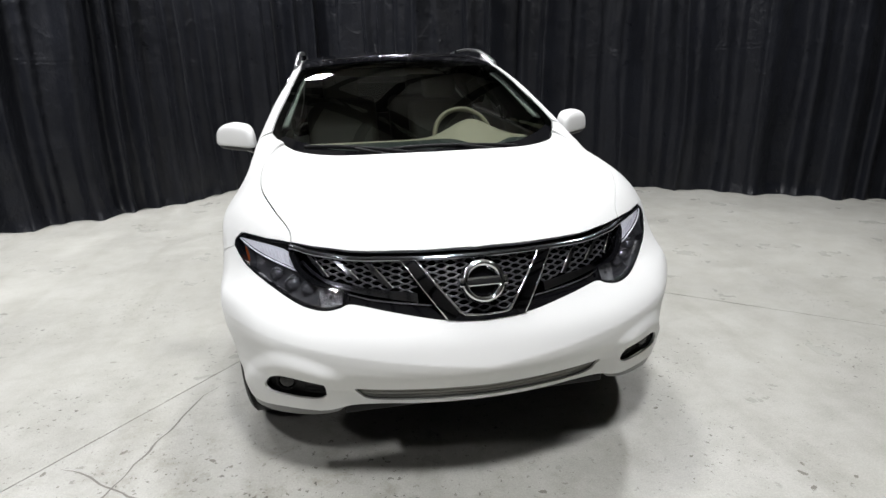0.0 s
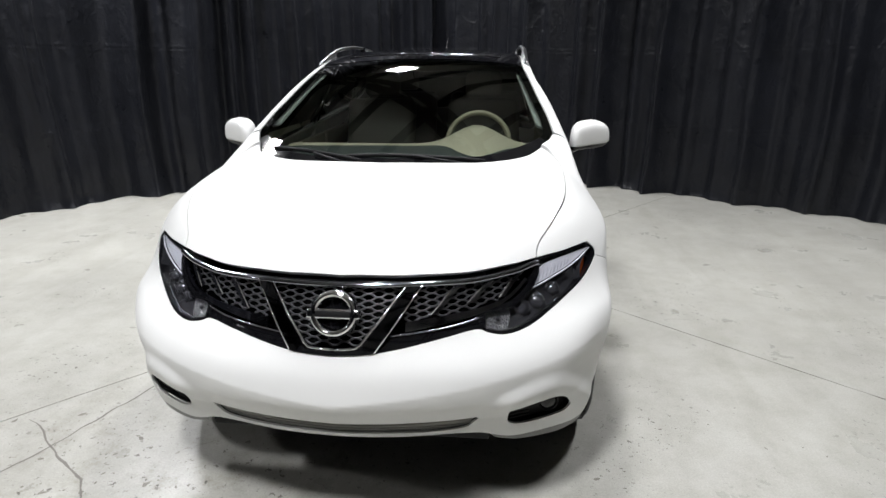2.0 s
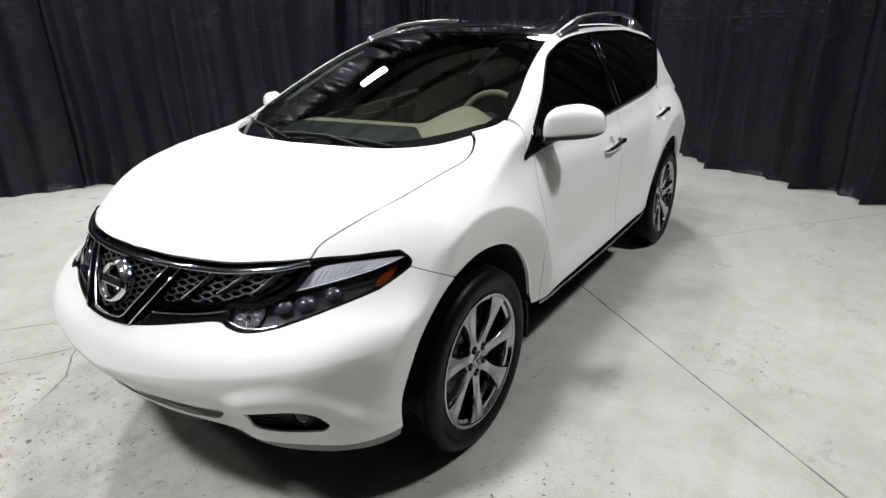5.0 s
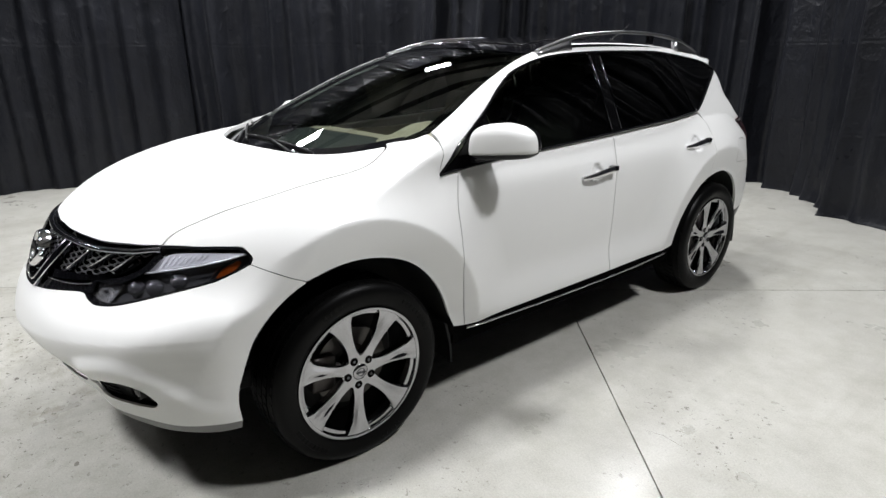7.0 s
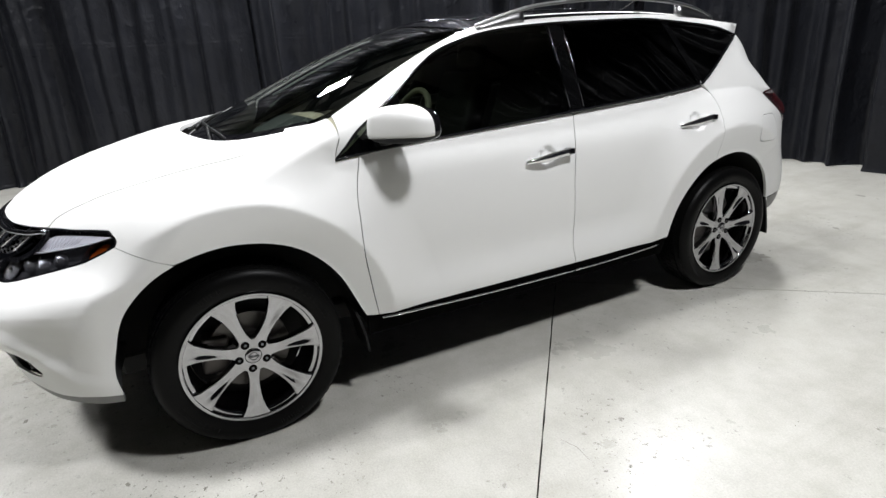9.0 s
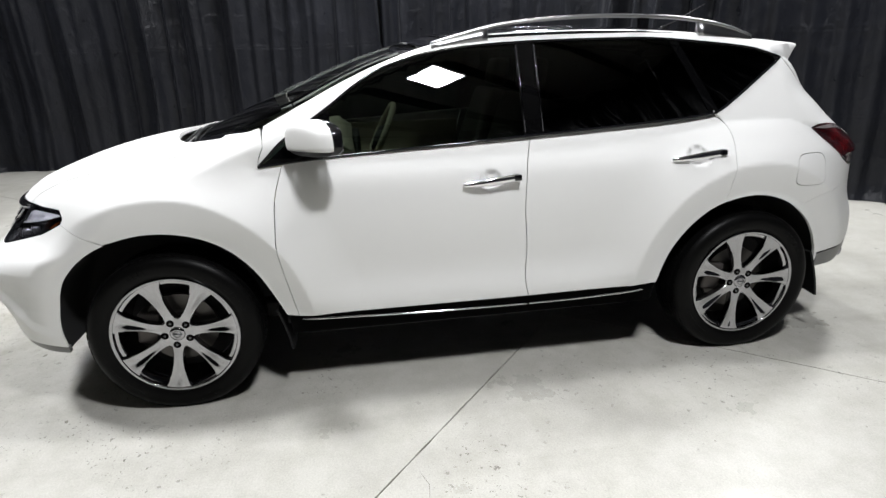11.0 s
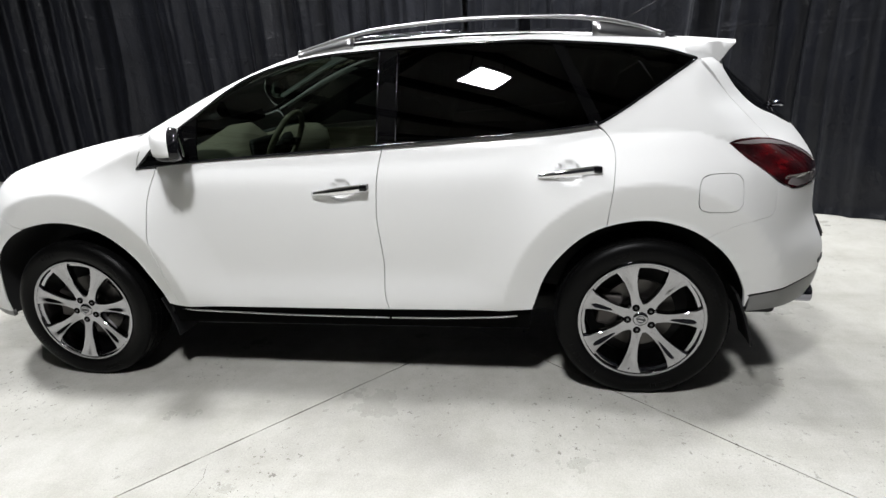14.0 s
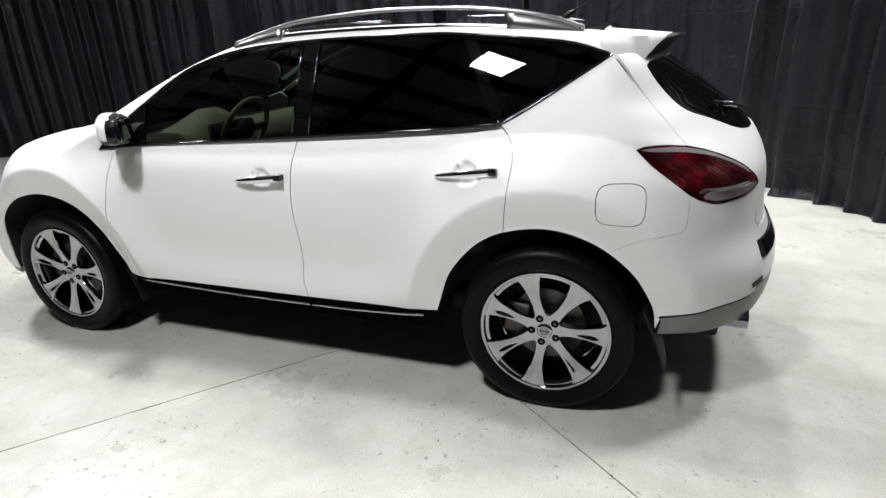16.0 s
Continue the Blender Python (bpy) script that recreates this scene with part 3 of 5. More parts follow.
bm = bmesh.new()
box(bm, -13, 13, -13, 13, 6.0, 6.15)
tagged(part("ceiling", bm, CEILING, smooth=False), "grey metal roof deck of the hall", "ceiling", kind="structure")
for nm, a, b in (("wall_north", (-13, 13), (12.8, 13)), ("wall_south", (-13, 13), (-13, -12.8))):
    bm = bmesh.new()
    box(bm, *a, *b, 0, 6)
    tagged(part(nm, bm, CEILING, smooth=False), "grey hall wall behind the drapes", "wall", kind="structure")
for nm, a, b in (("wall_east", (12.8, 13), (-12.8, 12.8)), ("wall_west", (-13, -12.8), (-12.8, 12.8))):
    bm = bmesh.new()
    box(bm, *a, *b, 0, 6)
    tagged(part(nm, bm, CEILING, smooth=False), "grey hall wall behind the drapes", "wall", kind="structure")

hall = Matrix.Rotation(HALL_TURN, 4, "Z")


def truss(v):
    """One open steel roof beam: two chords with diagonal webs."""
    ob = new("roof_truss")
    ob.matrix_basis = hall @ Matrix.Translation((0, v, 0))
    tagged(ob, "dark painted open steel roof truss", "roof truss", group="roof trusses")
    for nm, z in (("top_chord", 5.68), ("bottom_chord", 5.05)):
        bm = bmesh.new()
        box(bm, -9.5, 9.5, -.09, .09, z - .07, z + .07)
        part(nm, bm, BEAM, ob, smooth=False)
    bm = bmesh.new()
    for i in range(16):
        x = -9.5 + i * 19 / 16
        for x0, x1 in ((x, x + .59), (x + 1.18, x + .59)):
            tube(bm, [(x0, 0, 5.05), (x1, 0, 5.68)], .03, 6)
    part("web", bm, BEAM, ob, smooth=False)
    return ob


first = truss(-8.4)
for v in (-2.9, 2.6, 8.1):
    copy_thing(first, hall @ Matrix.Translation((0, v, 0)))

bm = bmesh.new()
box(bm, -.07, .07, -9.5, 9.5, 5.75, 6.0, .012)
purlin = part("roof_purlin", bm, BEAM, smooth=False, place=hall @ Matrix.Translation((-8.4, 0, 0)))
tagged(purlin, "dark steel purlin under the roof deck", "roof purlin", group="roof purlins")
for i in range(1, 13):
    copy_thing(purlin, hall @ Matrix.Translation((-8.4 + 1.4 * i, 0, 0)))


def panel_lamp():
    ob = new("panel_light")
    tagged(ob, "flat white rectangular panel light under the roof, also copied as fill", "ceiling light", group="panel lights")
    bm = bmesh.new()
    box(bm, -LAMP_W / 2 - .03, LAMP_W / 2 + .03, -LAMP_L / 2 - .03, LAMP_L / 2 + .03, .006, .07, .012)
    part("housing", bm, LAMP_BODY, ob)
    bm = bmesh.new()
    box(bm, -LAMP_W / 2, LAMP_W / 2, -LAMP_L / 2, LAMP_L / 2, -.004, .004)
    part("diffuser", bm, LAMP_LIGHT, ob, "glowing white diffuser", smooth=False)
    for s in (-1, 1):
        bm = bmesh.new()
        tube(bm, [(0, s * .25, .07), (0, s * .25, 1.41)], .008, 6)
        part("hanger", bm, BEAM, ob)
    return ob


lamp = panel_lamp()
# the two added fills get the same housing as the other panels
for i, (x, y, watts) in enumerate(LAMPS_AND_FILLS):
    m = Matrix.Translation((x, y, LAMP_Z)) @ hall
    if i == 0:
        lamp.matrix_basis = m
    else:
        copy_thing(lamp, m)
    a = bpy.data.lights.new("panel_glow", "AREA")
    a.shape, a.size, a.size_y, a.energy, a.color = "RECTANGLE", LAMP_W, LAMP_L, watts, (.95, .975, 1)
    a.spread = radians(155)
    o = new("panel_glow", a)
    o.matrix_basis = m @ Matrix.Translation((0, 0, -.012))

# ---- the car ----
car = new("car")
tagged(car, "pearl white five-door crossover car with black glass roof", "car")
SIDES = ((False, 1), (True, -1))

ARCH_F = [(-.475, .345), (-.482, .43), (-.462, .53), (-.40, .685), (-.25, .808), (-.02, .856), (.21, .805), (.375, .66), (.495, .415)]
ARCH_R = [(2.338, .415), (2.415, .62), (2.579, .787), (2.80, .845), (3.00, .80), (3.16, .68), (3.25, .53), (3.27, .42)]
BELT = [(.445, 1.108), (.55, 1.119), (.783, 1.136), (1.683, 1.184), (2.205, 1.212), (2.45, 1.227), (2.60, 1.242)]
SEAM_F = [(.545, 1.108), (.507, .98), (.497, .86), (.495, .74), (.52, .58), (.552, .408)]
SEAM_B = [(1.672, 1.18), (1.650, 1.07), (1.640, .95), (1.637, .84), (1.650, .652), (1.644, .50), (1.660, .408)]
SEAM_R = [(2.605, 1.243), (2.662, 1.19), (2.684, 1.12), (2.678, 1.03), (2.655, .84)]
HOOD_SIDE = [(.645, -.592), (.655, -.545), (.715, -.42), (.770, -.24), (.787, .03), (.776, .16), (.735, .255), (.70, .295)]
HOOD_REAR = [(.70, .295), (.64, .17), (.56, .10), (.40, .02), (.2, -.03), (0, -.052)]
HOOD_NOSE = [(0, -.806), (.2, -.79), (.40, -.738), (.55, -.66), (.645, -.592)]
WIN_TOP = [(.445, 1.108), (.50, 1.160), (.551, 1.209), (.64, 1.266), (.766, 1.347), (.899, 1.440), (1.049, 1.514), (1.307, 1.573), (1.704, 1.598), (2.225, 1.602), (2.435, 1.592), (2.831, 1.549), (2.985, 1.508), (3.03, 1.492)]
WIN_LOW = BELT + [(2.644, 1.256), (2.72, 1.298), (2.811, 1.354), (3.03, 1.492)]


def split(line, y, n=6):
    """The part of a line before y, and the part behind it."""
    c = curve(line, n)
    i = int(np.argmax(c[:, 0] >= y))
    t = (y - c[i - 1, 0]) / (c[i, 0] - c[i - 1, 0])
    q = c[i - 1] + (c[i] - c[i - 1]) * t
    return np.vstack([c[:i], q]), np.vstack([q, c[i:]])


arch_f = curve(ARCH_F)
arch_r_front, arch_r_rear = split(ARCH_R, 2.655)
arch_rq, arch_rb = split(arch_r_rear, 3.07, 3)
BUMP_SEAM_R = [tuple(arch_rq[-1]), (3.191, .821), (3.279, .841), (3.342, .861), (3.35, .985)]
LAMP_LOW = [(3.35, .985), (3.30, 1.025), (3.241, 1.07), (3.147, 1.149)]
FUEL = [(3.107 + .092 * math.copysign(abs(math.cos(a)) ** .55, math.cos(a)), .957 + .081 * math.copysign(abs(math.sin(a)) ** .55, math.sin(a))) for a in np.linspace(0, 2 * math.pi, 41)[:-1]]
seam_r = curve(SEAM_R)
seam_r[-1] = arch_r_front[-1]
belt_f, belt_r = split(BELT, 1.672)
belt_f = split(belt_f, .545)[1] if belt_f[0, 0] < .545 else belt_f
line = lambda *p: curve(p, 8) if len(p) == 2 else curve(p)

# bonnet
hood_half = np.vstack([domain("tube", "top", curve(c), lower)[:-1] for c in (HOOD_NOSE, HOOD_SIDE, HOOD_REAR)] + [domain("tube", "top", [(0, -.052)], lower)])
mirror_half = (hood_half * (1, -1) + (0, math.pi))[::-1][1:-1]
panel("bonnet", "tube", np.vstack([hood_half, mirror_half]), PAINT, car, du=.025, dv=.035, form=lower, depth=.02, gap=.003)

HEAD_TOP = [(.645, -.592), (.74, -.51), (.80, -.447), (.845, -.392)]
LAMP_BACK = [(-.392, .962), (-.378, .948), (-.376, .932), (-.386, .915)]
BUMP_SEAM = [(-.386, .915), (-.32, .88), (-.215, .826)]
af_front, af_rear = split(ARCH_F, -.215)

for flip, s in SIDES:
    # front wing
    o = np.vstack([
        domain("tube", "top", curve(HOOD_SIDE), lower)[:-1],
        domain("tube", "top", line((.70, .295), (.735, .37), (.772, .475)), whole)[:-1],
        domain("tube", "side", line((.475, 1.195), (.455, 1.15), (.445, 1.108)), whole)[:-1],
        domain("tube", "side", line((.445, 1.108), (.545, 1.108)), whole)[:-1],
        domain("tube", "side", curve(SEAM_F), lower)[:-1],
        domain("tube", "side", line((.552, .408), (.495, .415)), lower)[:-1],
        domain("tube", "side", af_rear[::-1], lower)[:-1],
        domain("tube", "side", curve(BUMP_SEAM)[::-1], lower)[:-1],
        domain("tube", "side", curve(LAMP_BACK[1:])[::-1], lower)[:-1],
        domain("tube", "top", curve(HEAD_TOP)[::-1], lower)[:-1]])
    panel("front_wing", "tube", o, PAINT, car, du=.010, dv=.012, form=whole, flip=flip)
    # doors
    o = loop("tube", "side", curve(SEAM_F), line((.552, .408), (1.66, .408)), curve(SEAM_B)[::-1], belt_f[::-1], form=lower)
    door_f = panel("front_door", "tube", o, PAINT, car, du=.014, dv=.016, form=lower, flip=flip)
    o = loop("tube", "side", curve(SEAM_B), line((1.66, .408), (2.338, .415)), arch_r_front, seam_r[::-1], belt_r[::-1], form=lower)
    door_r = panel("rear_door", "tube", o, PAINT, car, du=.014, dv=.016, form=lower, flip=flip)
    # side frame over the windows: windscreen pillar, cant rail
    top_line = [(.772, .475), (.744, .63), (.70, .80), (.66, 1.0), (.632, 1.16), (.622, 1.30), (.615, 1.6), (.612, 2.0), (.60, 2.5), (.575, 2.985)]
    o = np.vstack([
        domain("tube", "top", curve(top_line), upper)[:-1],
        domain("tube", "side", line((2.985, 1.58), (2.985, 1.513)), upper)[:-1],
        domain("tube", "side", curve(WIN_TOP)[::-1][3:], upper)[:-1],
        domain("tube", "side", line((.445, 1.108), (.455, 1.15), (.475, 1.195)), upper)[:-1]])
    panel("cant_rail", "tube", o, PAINT, car, du=.025, dv=.02, form=upper, flip=flip)
    panel("rail_lining", "tube", o, INTERIOR, car, "dark inner lining", du=.06, dv=.05, form=upper, flip=flip, gap=.004, depth=0, lift=-.02)
    # windows
    c_top, c_low = (2.455, 1.588), (2.622, 1.248)
    wt_f, wt_b = split(WIN_TOP, 1.672)
    wl_f, wl_b = split(WIN_LOW, 1.672)
    o = loop("tube", "side", wt_f, line((1.672, 1.59), (1.672, 1.183)), wl_f[::-1], form=upper)
    panel("front_door_glass", "tube", o, GLASS_TINT, car, "dark tinted front side glass", du=.04, dv=.04, form=upper, gap=.003, depth=0, lift=-.004, flip=flip)
    wt_b1, wt_b2 = split(wt_b, 2.455)
    wl_b1, wl_b2 = split(wl_b, 2.622)
    o = loop("tube", "side", wt_b1, line(tuple(wt_b1[-1]), tuple(wl_b1[-1])), wl_b1[::-1], line(tuple(wl_b1[0]), tuple(wt_b1[0])), form=upper)
    panel("rear_door_glass", "tube", o, GLASS_DARK, car, "black privacy glass", du=.04, dv=.04, form=upper, gap=.003, depth=0, lift=-.004, flip=flip)
    o = loop("tube", "side", wt_b2, wl_b2[::-1], line(tuple(wl_b2[0]), tuple(wt_b2[0])), form=upper)
    panel("quarter_glass", "tube", o, GLASS_DARK, car, "black privacy glass", du=.04, dv=.04, form=upper, gap=.003, depth=0, lift=-.004, flip=flip)
    # quarter panel
    o = np.vstack([
        domain("tube", "side", seam_r, lower)[:-1],
        domain("tube", "side", arch_rq, lower)[:-1],
        domain("tube", "side", curve(BUMP_SEAM_R), lower)[:-1],
        domain("tube", "side", curve(LAMP_LOW), whole)[:-1],
        domain("tube", "side", curve([(3.147, 1.149), (3.184, 1.163), (3.25, 1.166), (3.323, 1.158)]), whole)[:-1],
        domain("tube", "side", line((3.323, 1.158), (3.302, 1.184), (3.18, 1.316), (3.03, 1.492)), whole)[:-1],
        domain("tube", "side", split(WIN_LOW, 2.605)[1][::-1], whole)[:-1]])
    panel("rear_quarter", "tube", o, PAINT, car, du=.014, dv=.016, form=whole, flip=flip, gap=.0009, holes=[domain("tube", "side", FUEL, whole)] if s > 0 else ())
    panel("quarter_lining", "tube", o, INTERIOR, car, "dark inner lining", du=.06, dv=.05, form=whole, flip=flip, gap=.004, depth=0, lift=-.025)

# windscreen and roof
WS = [(0, -.058), (.2, -.036), (.40, .016), (.56, .10), (.64, .175), (.70, .30), (.735, .37), (.772, .475)]
WS_SIDE = [(.772, .475), (.744, .63), (.70, .80), (.66, 1.0), (.632, 1.16), (.627, 1.20)]
WS_TOP = [(.627, 1.20), (.4, 1.165), (0, 1.15)]
half = np.vstack([domain("tube", "top", curve(c), upper)[:-1] for c in (WS, WS_SIDE, WS_TOP)] + [domain("tube", "top", [(0, 1.15)], upper)])
full_o = np.vstack([half, (half * (1, -1) + (0, math.pi))[::-1][1:-1]])
panel("windscreen", "tube", full_o, GLASS_SCREEN, car, "clear raked windscreen", du=.05, dv=.06, form=upper, gap=.004, depth=0, lift=-.002)
ROOF_F = [(0, 1.16), (.4, 1.175), (.623, 1.21)]
ROOF_S = [(.623, 1.21), (.615, 1.6), (.612, 2.0), (.60, 2.5), (.575, 2.98)]
ROOF_B = [(.575, 2.98), (.3, 2.99), (0, 2.99)]
half = np.vstack([domain("tube", "top", curve(c), upper)[:-1] for c in (ROOF_F, ROOF_S, ROOF_B)] + [domain("tube", "top", [(0, 2.99)], upper)])
panel("roof", "tube", np.vstack([half, (half * (1, -1) + (0, math.pi))[::-1][1:-1]]), GLOSS_BLACK, car, "gloss black glass roof", du=.05, dv=.05, form=upper)

# sunroof frame line in the glass roof, with the wind lip at its front
uv = domain("tube", "top", curve([(-.47, 2.0), (-.485, 1.60), (-.48, 1.36), (-.44, 1.315), (0, 1.285), (.44, 1.315), (.48, 1.36), (.485, 1.60), (.47, 2.0)], 8), upper)
co, no = skin("tube", uv[:, 0], uv[:, 1], upper, .001)
bm = bmesh.new()
tube(bm, co.tolist(), .005, 8)
part("sunroof_frame", bm, DARK_CHROME, car, "thin smoked chrome sunroof frame")

# front bumper
GR_LOW = [(0, .746), (.14, .754), (.345, .786), (.447, .799), (.49, .786), (.545, .776), (.62, .784), (.704, .812), (.80, .85)]
o = np.vstack([
    domain("nose", "front", curve(GR_LOW), lower)[:-1],
    domain("nose", "side", line((-.491, .864), (-.43, .892), (-.386, .915)), lower)[:-1],
    domain("nose", "side", curve(BUMP_SEAM), lower)[:-1],
    domain("nose", "side", af_front[::-1], lower)[:-1],
    domain("nose", "side", line((-.475, .345), (-.60, .365)), lower)[:-1],
    domain("nose", "front", curve([(.80, .37), (.735, .381), (.563, .395), (.47, .418), (.365, .430), (.2, .429), (0, .428)]), lower)])
full_o = np.vstack([o, (o * (-1, 1))[::-1][1:-1]])
FOG = [(.559, .478), (.563, .515), (.58, .53), (.70, .543), (.755, .52), (.782, .475), (.77, .452), (.74, .444), (.61, .446), (.565, .462)]
fog = domain("nose", "front", curve(FOG + FOG[:1], 4)[:-1], lower)
INTAKE = [(0, .508), (.2, .507), (.38, .503), (.458, .499), (.445, .474), (.40, .450), (.2, .446), (0, .445)]
half = domain("nose", "front", curve(INTAKE), lower)
intake = np.vstack([half, (half * (-1, 1))[::-1][1:-1]])
bumper = panel("front_bumper", "nose", full_o, PAINT, car, du=.013, dv=.008, form=lower, holes=[fog, fog * (-1, 1), intake], depth=.008, gap=.0006)

# ---- the rear of the car ----
WIPER_CAP = (.35, 3.495, 1.262)
LAMP_UV = [(.956, 1.149), (.922, 1.163), (.806, 1.161), (.689, 1.129), (.583, 1.075), (.495, .995), (.50, .975), (.596, .956), (.719, .948), (.789, .971), (.901, 1.07)]
lamp_line = curve(LAMP_UV + LAMP_UV[:1], 5)[:-1]
half = np.array([(0, 1.478), (.4, 1.476), (.66, 1.468), (.77, 1.455), (.797, 1.43), (.735, 1.338), (.677, 1.272), (.556, 1.229), (.419, 1.179), (.25, 1.16), (0, 1.155)])
glass_line = curve(half, 4)
glass_line = np.vstack([glass_line, (glass_line * (-1, 1))[::-1][1:-1]])
half = np.vstack([curve([(0, 1.50), (.5, 1.50), (.945, 1.492)], 4)[:-1], curve([(.945, 1.492), (.849, 1.316), (.789, 1.184), (.783, 1.158)], 4)[:-1],
                  curve([(.783, 1.158), (.689, 1.129), (.583, 1.075), (.495, .985)], 4)[:-1], curve([(.495, .985), (.49, .91), (.47, .80)], 4)[:-1], curve([(.47, .80), (.25, .785), (0, .782)], 4)])
tailgate = panel("tailgate", "tail", np.vstack([half, (half * (-1, 1))[::-1][1:-1]]), PAINT, car, du=.03, dv=.02, form=whole, holes=[glass_line])
panel("tailgate_lining", "tail", np.vstack([half, (half * (-1, 1))[::-1][1:-1]]), INTERIOR, car, "dark inner lining", du=.06, dv=.05, form=whole, gap=.004, depth=0, lift=-.03, holes=[glass_line])
panel("rear_glass", "tail", glass_line, GLASS_DARK, car, "black rear window", du=.05, dv=.04, form=whole, gap=.004, depth=0, lift=-.004)
# added black sheet, stops the rear glass mirroring the bonnet inside
panel("rear_view_block", "tail", glass_line, FRIT, car, "added black sheet behind the rear glass", du=.06, dv=.05, form=whole, gap=0, depth=0, lift=-.028)
for flip, s in SIDES:
    tl = panel("tail_lamp", "tail", lamp_line, TAIL_RED, car, "dark red tail lamp lens with a clear lower strip", du=.02, dv=.012, form=whole, depth=.02, lift=.004, flip=flip)
    panel("clear_strip", "tail", curve([(.725, .952), (.775, .972), (.74, 1.0), (.66, 1.0), (.56, 1.0), (.505, .985), (.60, .962), (.725, .952)], 4)[:-1], TAIL_CLEAR, tl, "clear lower lens", du=.02, dv=.01, form=whole, depth=.004, lift=.006, flip=flip)
    panel("clear_strip", "tail", curve([(.945, 1.150), (.90, 1.158), (.806, 1.155), (.70, 1.126), (.60, 1.076), (.55, 1.035), (.565, 1.035), (.615, 1.066), (.70, 1.108), (.806, 1.134), (.90, 1.140), (.945, 1.150)], 3)[:-1], TAIL_CLEAR, tl, "clear upper lens", du=.02, dv=.01, form=whole, depth=.004, lift=.006, flip=flip)
    # filler flap on the left
    if s > 0:
        panel("fuel_flap", "tube", domain("tube", "side", FUEL, whole), PAINT, car, du=.02, dv=.02, form=whole, gap=.0035, depth=.006)
# bumper
o = np.vstack([
    domain("tail", "side", curve(BUMP_SEAM_R)[::-1], whole)[:-1],
    domain("tail", "side", arch_rb, lower)[:-1],
    np.array([domain("tail", "side", [(3.27, .43)], lower)[0]]),
    curve([tuple(domain("tail", "side", [(3.285, .475)], lower)[0]), (.865, .488), (.723, .524), (.558, .541), (.515, .576), (.3, .59), (0, .59)], 4)])
right = np.vstack([curve([(0, .775), (.25, .778), (.462, .793), (.483, .91), (.488, .972), (.596, .950), (.719, .942), (.789, .966)], 4), o])
left = (right * (-1, 1))[::-1]
panel("rear_bumper", "tail", np.vstack([right, left[1:-1]]), PAINT, car, du=.025, dv=.02, form=whole, gap=.0004)
v = np.vstack([curve([(0, .58), (.3, .58), (.51, .566), (.558, .533), (.723, .516), (.862, .478), (.868, .46)], 4)[:-1], curve([(.868, .46), (.872, .40)], 3)[:-1], curve([(.872, .40), (.716, .405), (.584, .412), (.3, .40), (0, .40)], 4)])
panel("rear_valance", "tail", np.vstack([v, (v * (-1, 1))[::-1][1:-1]]), LOWER_TRIM, car, "grey lower bumper trim", du=.03, dv=.03, form=lower, lift=-.004)
# loading pad on top of the bumper
p = np.vstack([curve([(0, .735), (.3, .737), (.50, .745)], 4)[:-1], curve([(.50, .745), (.50, .672)], 3)[:-1], curve([(.50, .672), (.3, .668), (0, .668)], 4)])
pad = panel("bumper_pad", "tail", np.vstack([p, (p * (-1, 1))[::-1][1:-1]]), PLASTIC, car, "ribbed black bumper pad", du=.03, dv=.02, form=lower, lift=.006)
for i in range(12):
    z = .676 + i * .005
    q = np.array([(-.47, z), (.47, z), (.47, z + .002), (-.47, z + .002)])
    panel("rib", "tail", q, GLOSS_BLACK, pad, du=.06, dv=.02, form=lower, lift=.010, gap=0, depth=.006)
panel("bumper_vent", "tail", np.array([(.50, .575), (.56, .567), (.565, .588), (.505, .605)]), PLASTIC, car, "dark bumper vent", du=.03, dv=.02, form=lower, lift=.004, depth=.006)
panel("bumper_vent", "tail", np.array([(.50, .575), (.56, .567), (.565, .588), (.505, .605)]), PLASTIC, car, "dark bumper vent", du=.03, dv=.02, form=lower, lift=.004, depth=.006, flip=True)
for s in (1, -1):
    bm = bmesh.new()
    lathe(bm, [(3.35, .035), (3.52, .038), (3.632, .045), (3.640, .044), (3.640, .040), (3.60, .036), (3.40, .034)], 24, "y")
    bmesh.ops.transform(bm, matrix=Matrix.Translation((s * .62, 0, .40)), verts=bm.verts[:])
    part("exhaust_tip", recalc(bm), DARK_CHROME, car, "dull chrome exhaust tip")

# spoiler: sections from the roof edge back to the tip, its sides running down to the rear glass
_x = np.linspace(0, .66, 34)
_uv = domain("tube", "top", np.stack([_x, np.full(34, 2.975)], -1), upper)
_p, _ = skin("tube", _uv[:, 0], _uv[:, 1], upper)
skin_z = lambda x: np.interp(abs(x), _p[:, 0], _p[:, 2])
bm = bmesh.new()
rows = []
for f, zl, xb in ((0, 1.50, .675), (.2, 1.487, .664), (.4, 1.462, .645), (.6, 1.438, .620), (.7, 1.452, .605), (.8, 1.485, .590), (.9, 1.517, .574), (1, 1.543, .558)):
    yy = lambda x: 2.984 + f * (.325 - .09 * (x / .56) ** 2)
    xt = xb - .034 + .02 * f
    top = []
    for x in np.linspace(-xt, xt, 27):
        z = float(skin_z(max(abs(x), .48))) + .004 * (1 - (x / xt) ** 2) + float(roof_z(yy(x)) - roof_z(2.984)) + .012 * f
        top.append((x, yy(x), max(z, zl + .006)))
    side = [((xb + xt) / 2 + .004, yy((xb + xt) / 2), (top[-1][2] + zl) / 2)]
    low = [(x, yy(x) - .003, zl + .014 * (1 - (abs(x) / xb) ** 2)) for x in np.linspace(xb, -xb, 27)]
    rows.append([bm.verts.new(p) for p in top + side + low + [(-p[0], p[1], p[2]) for p in side]])
under = bmesh.new()
n_top = 28
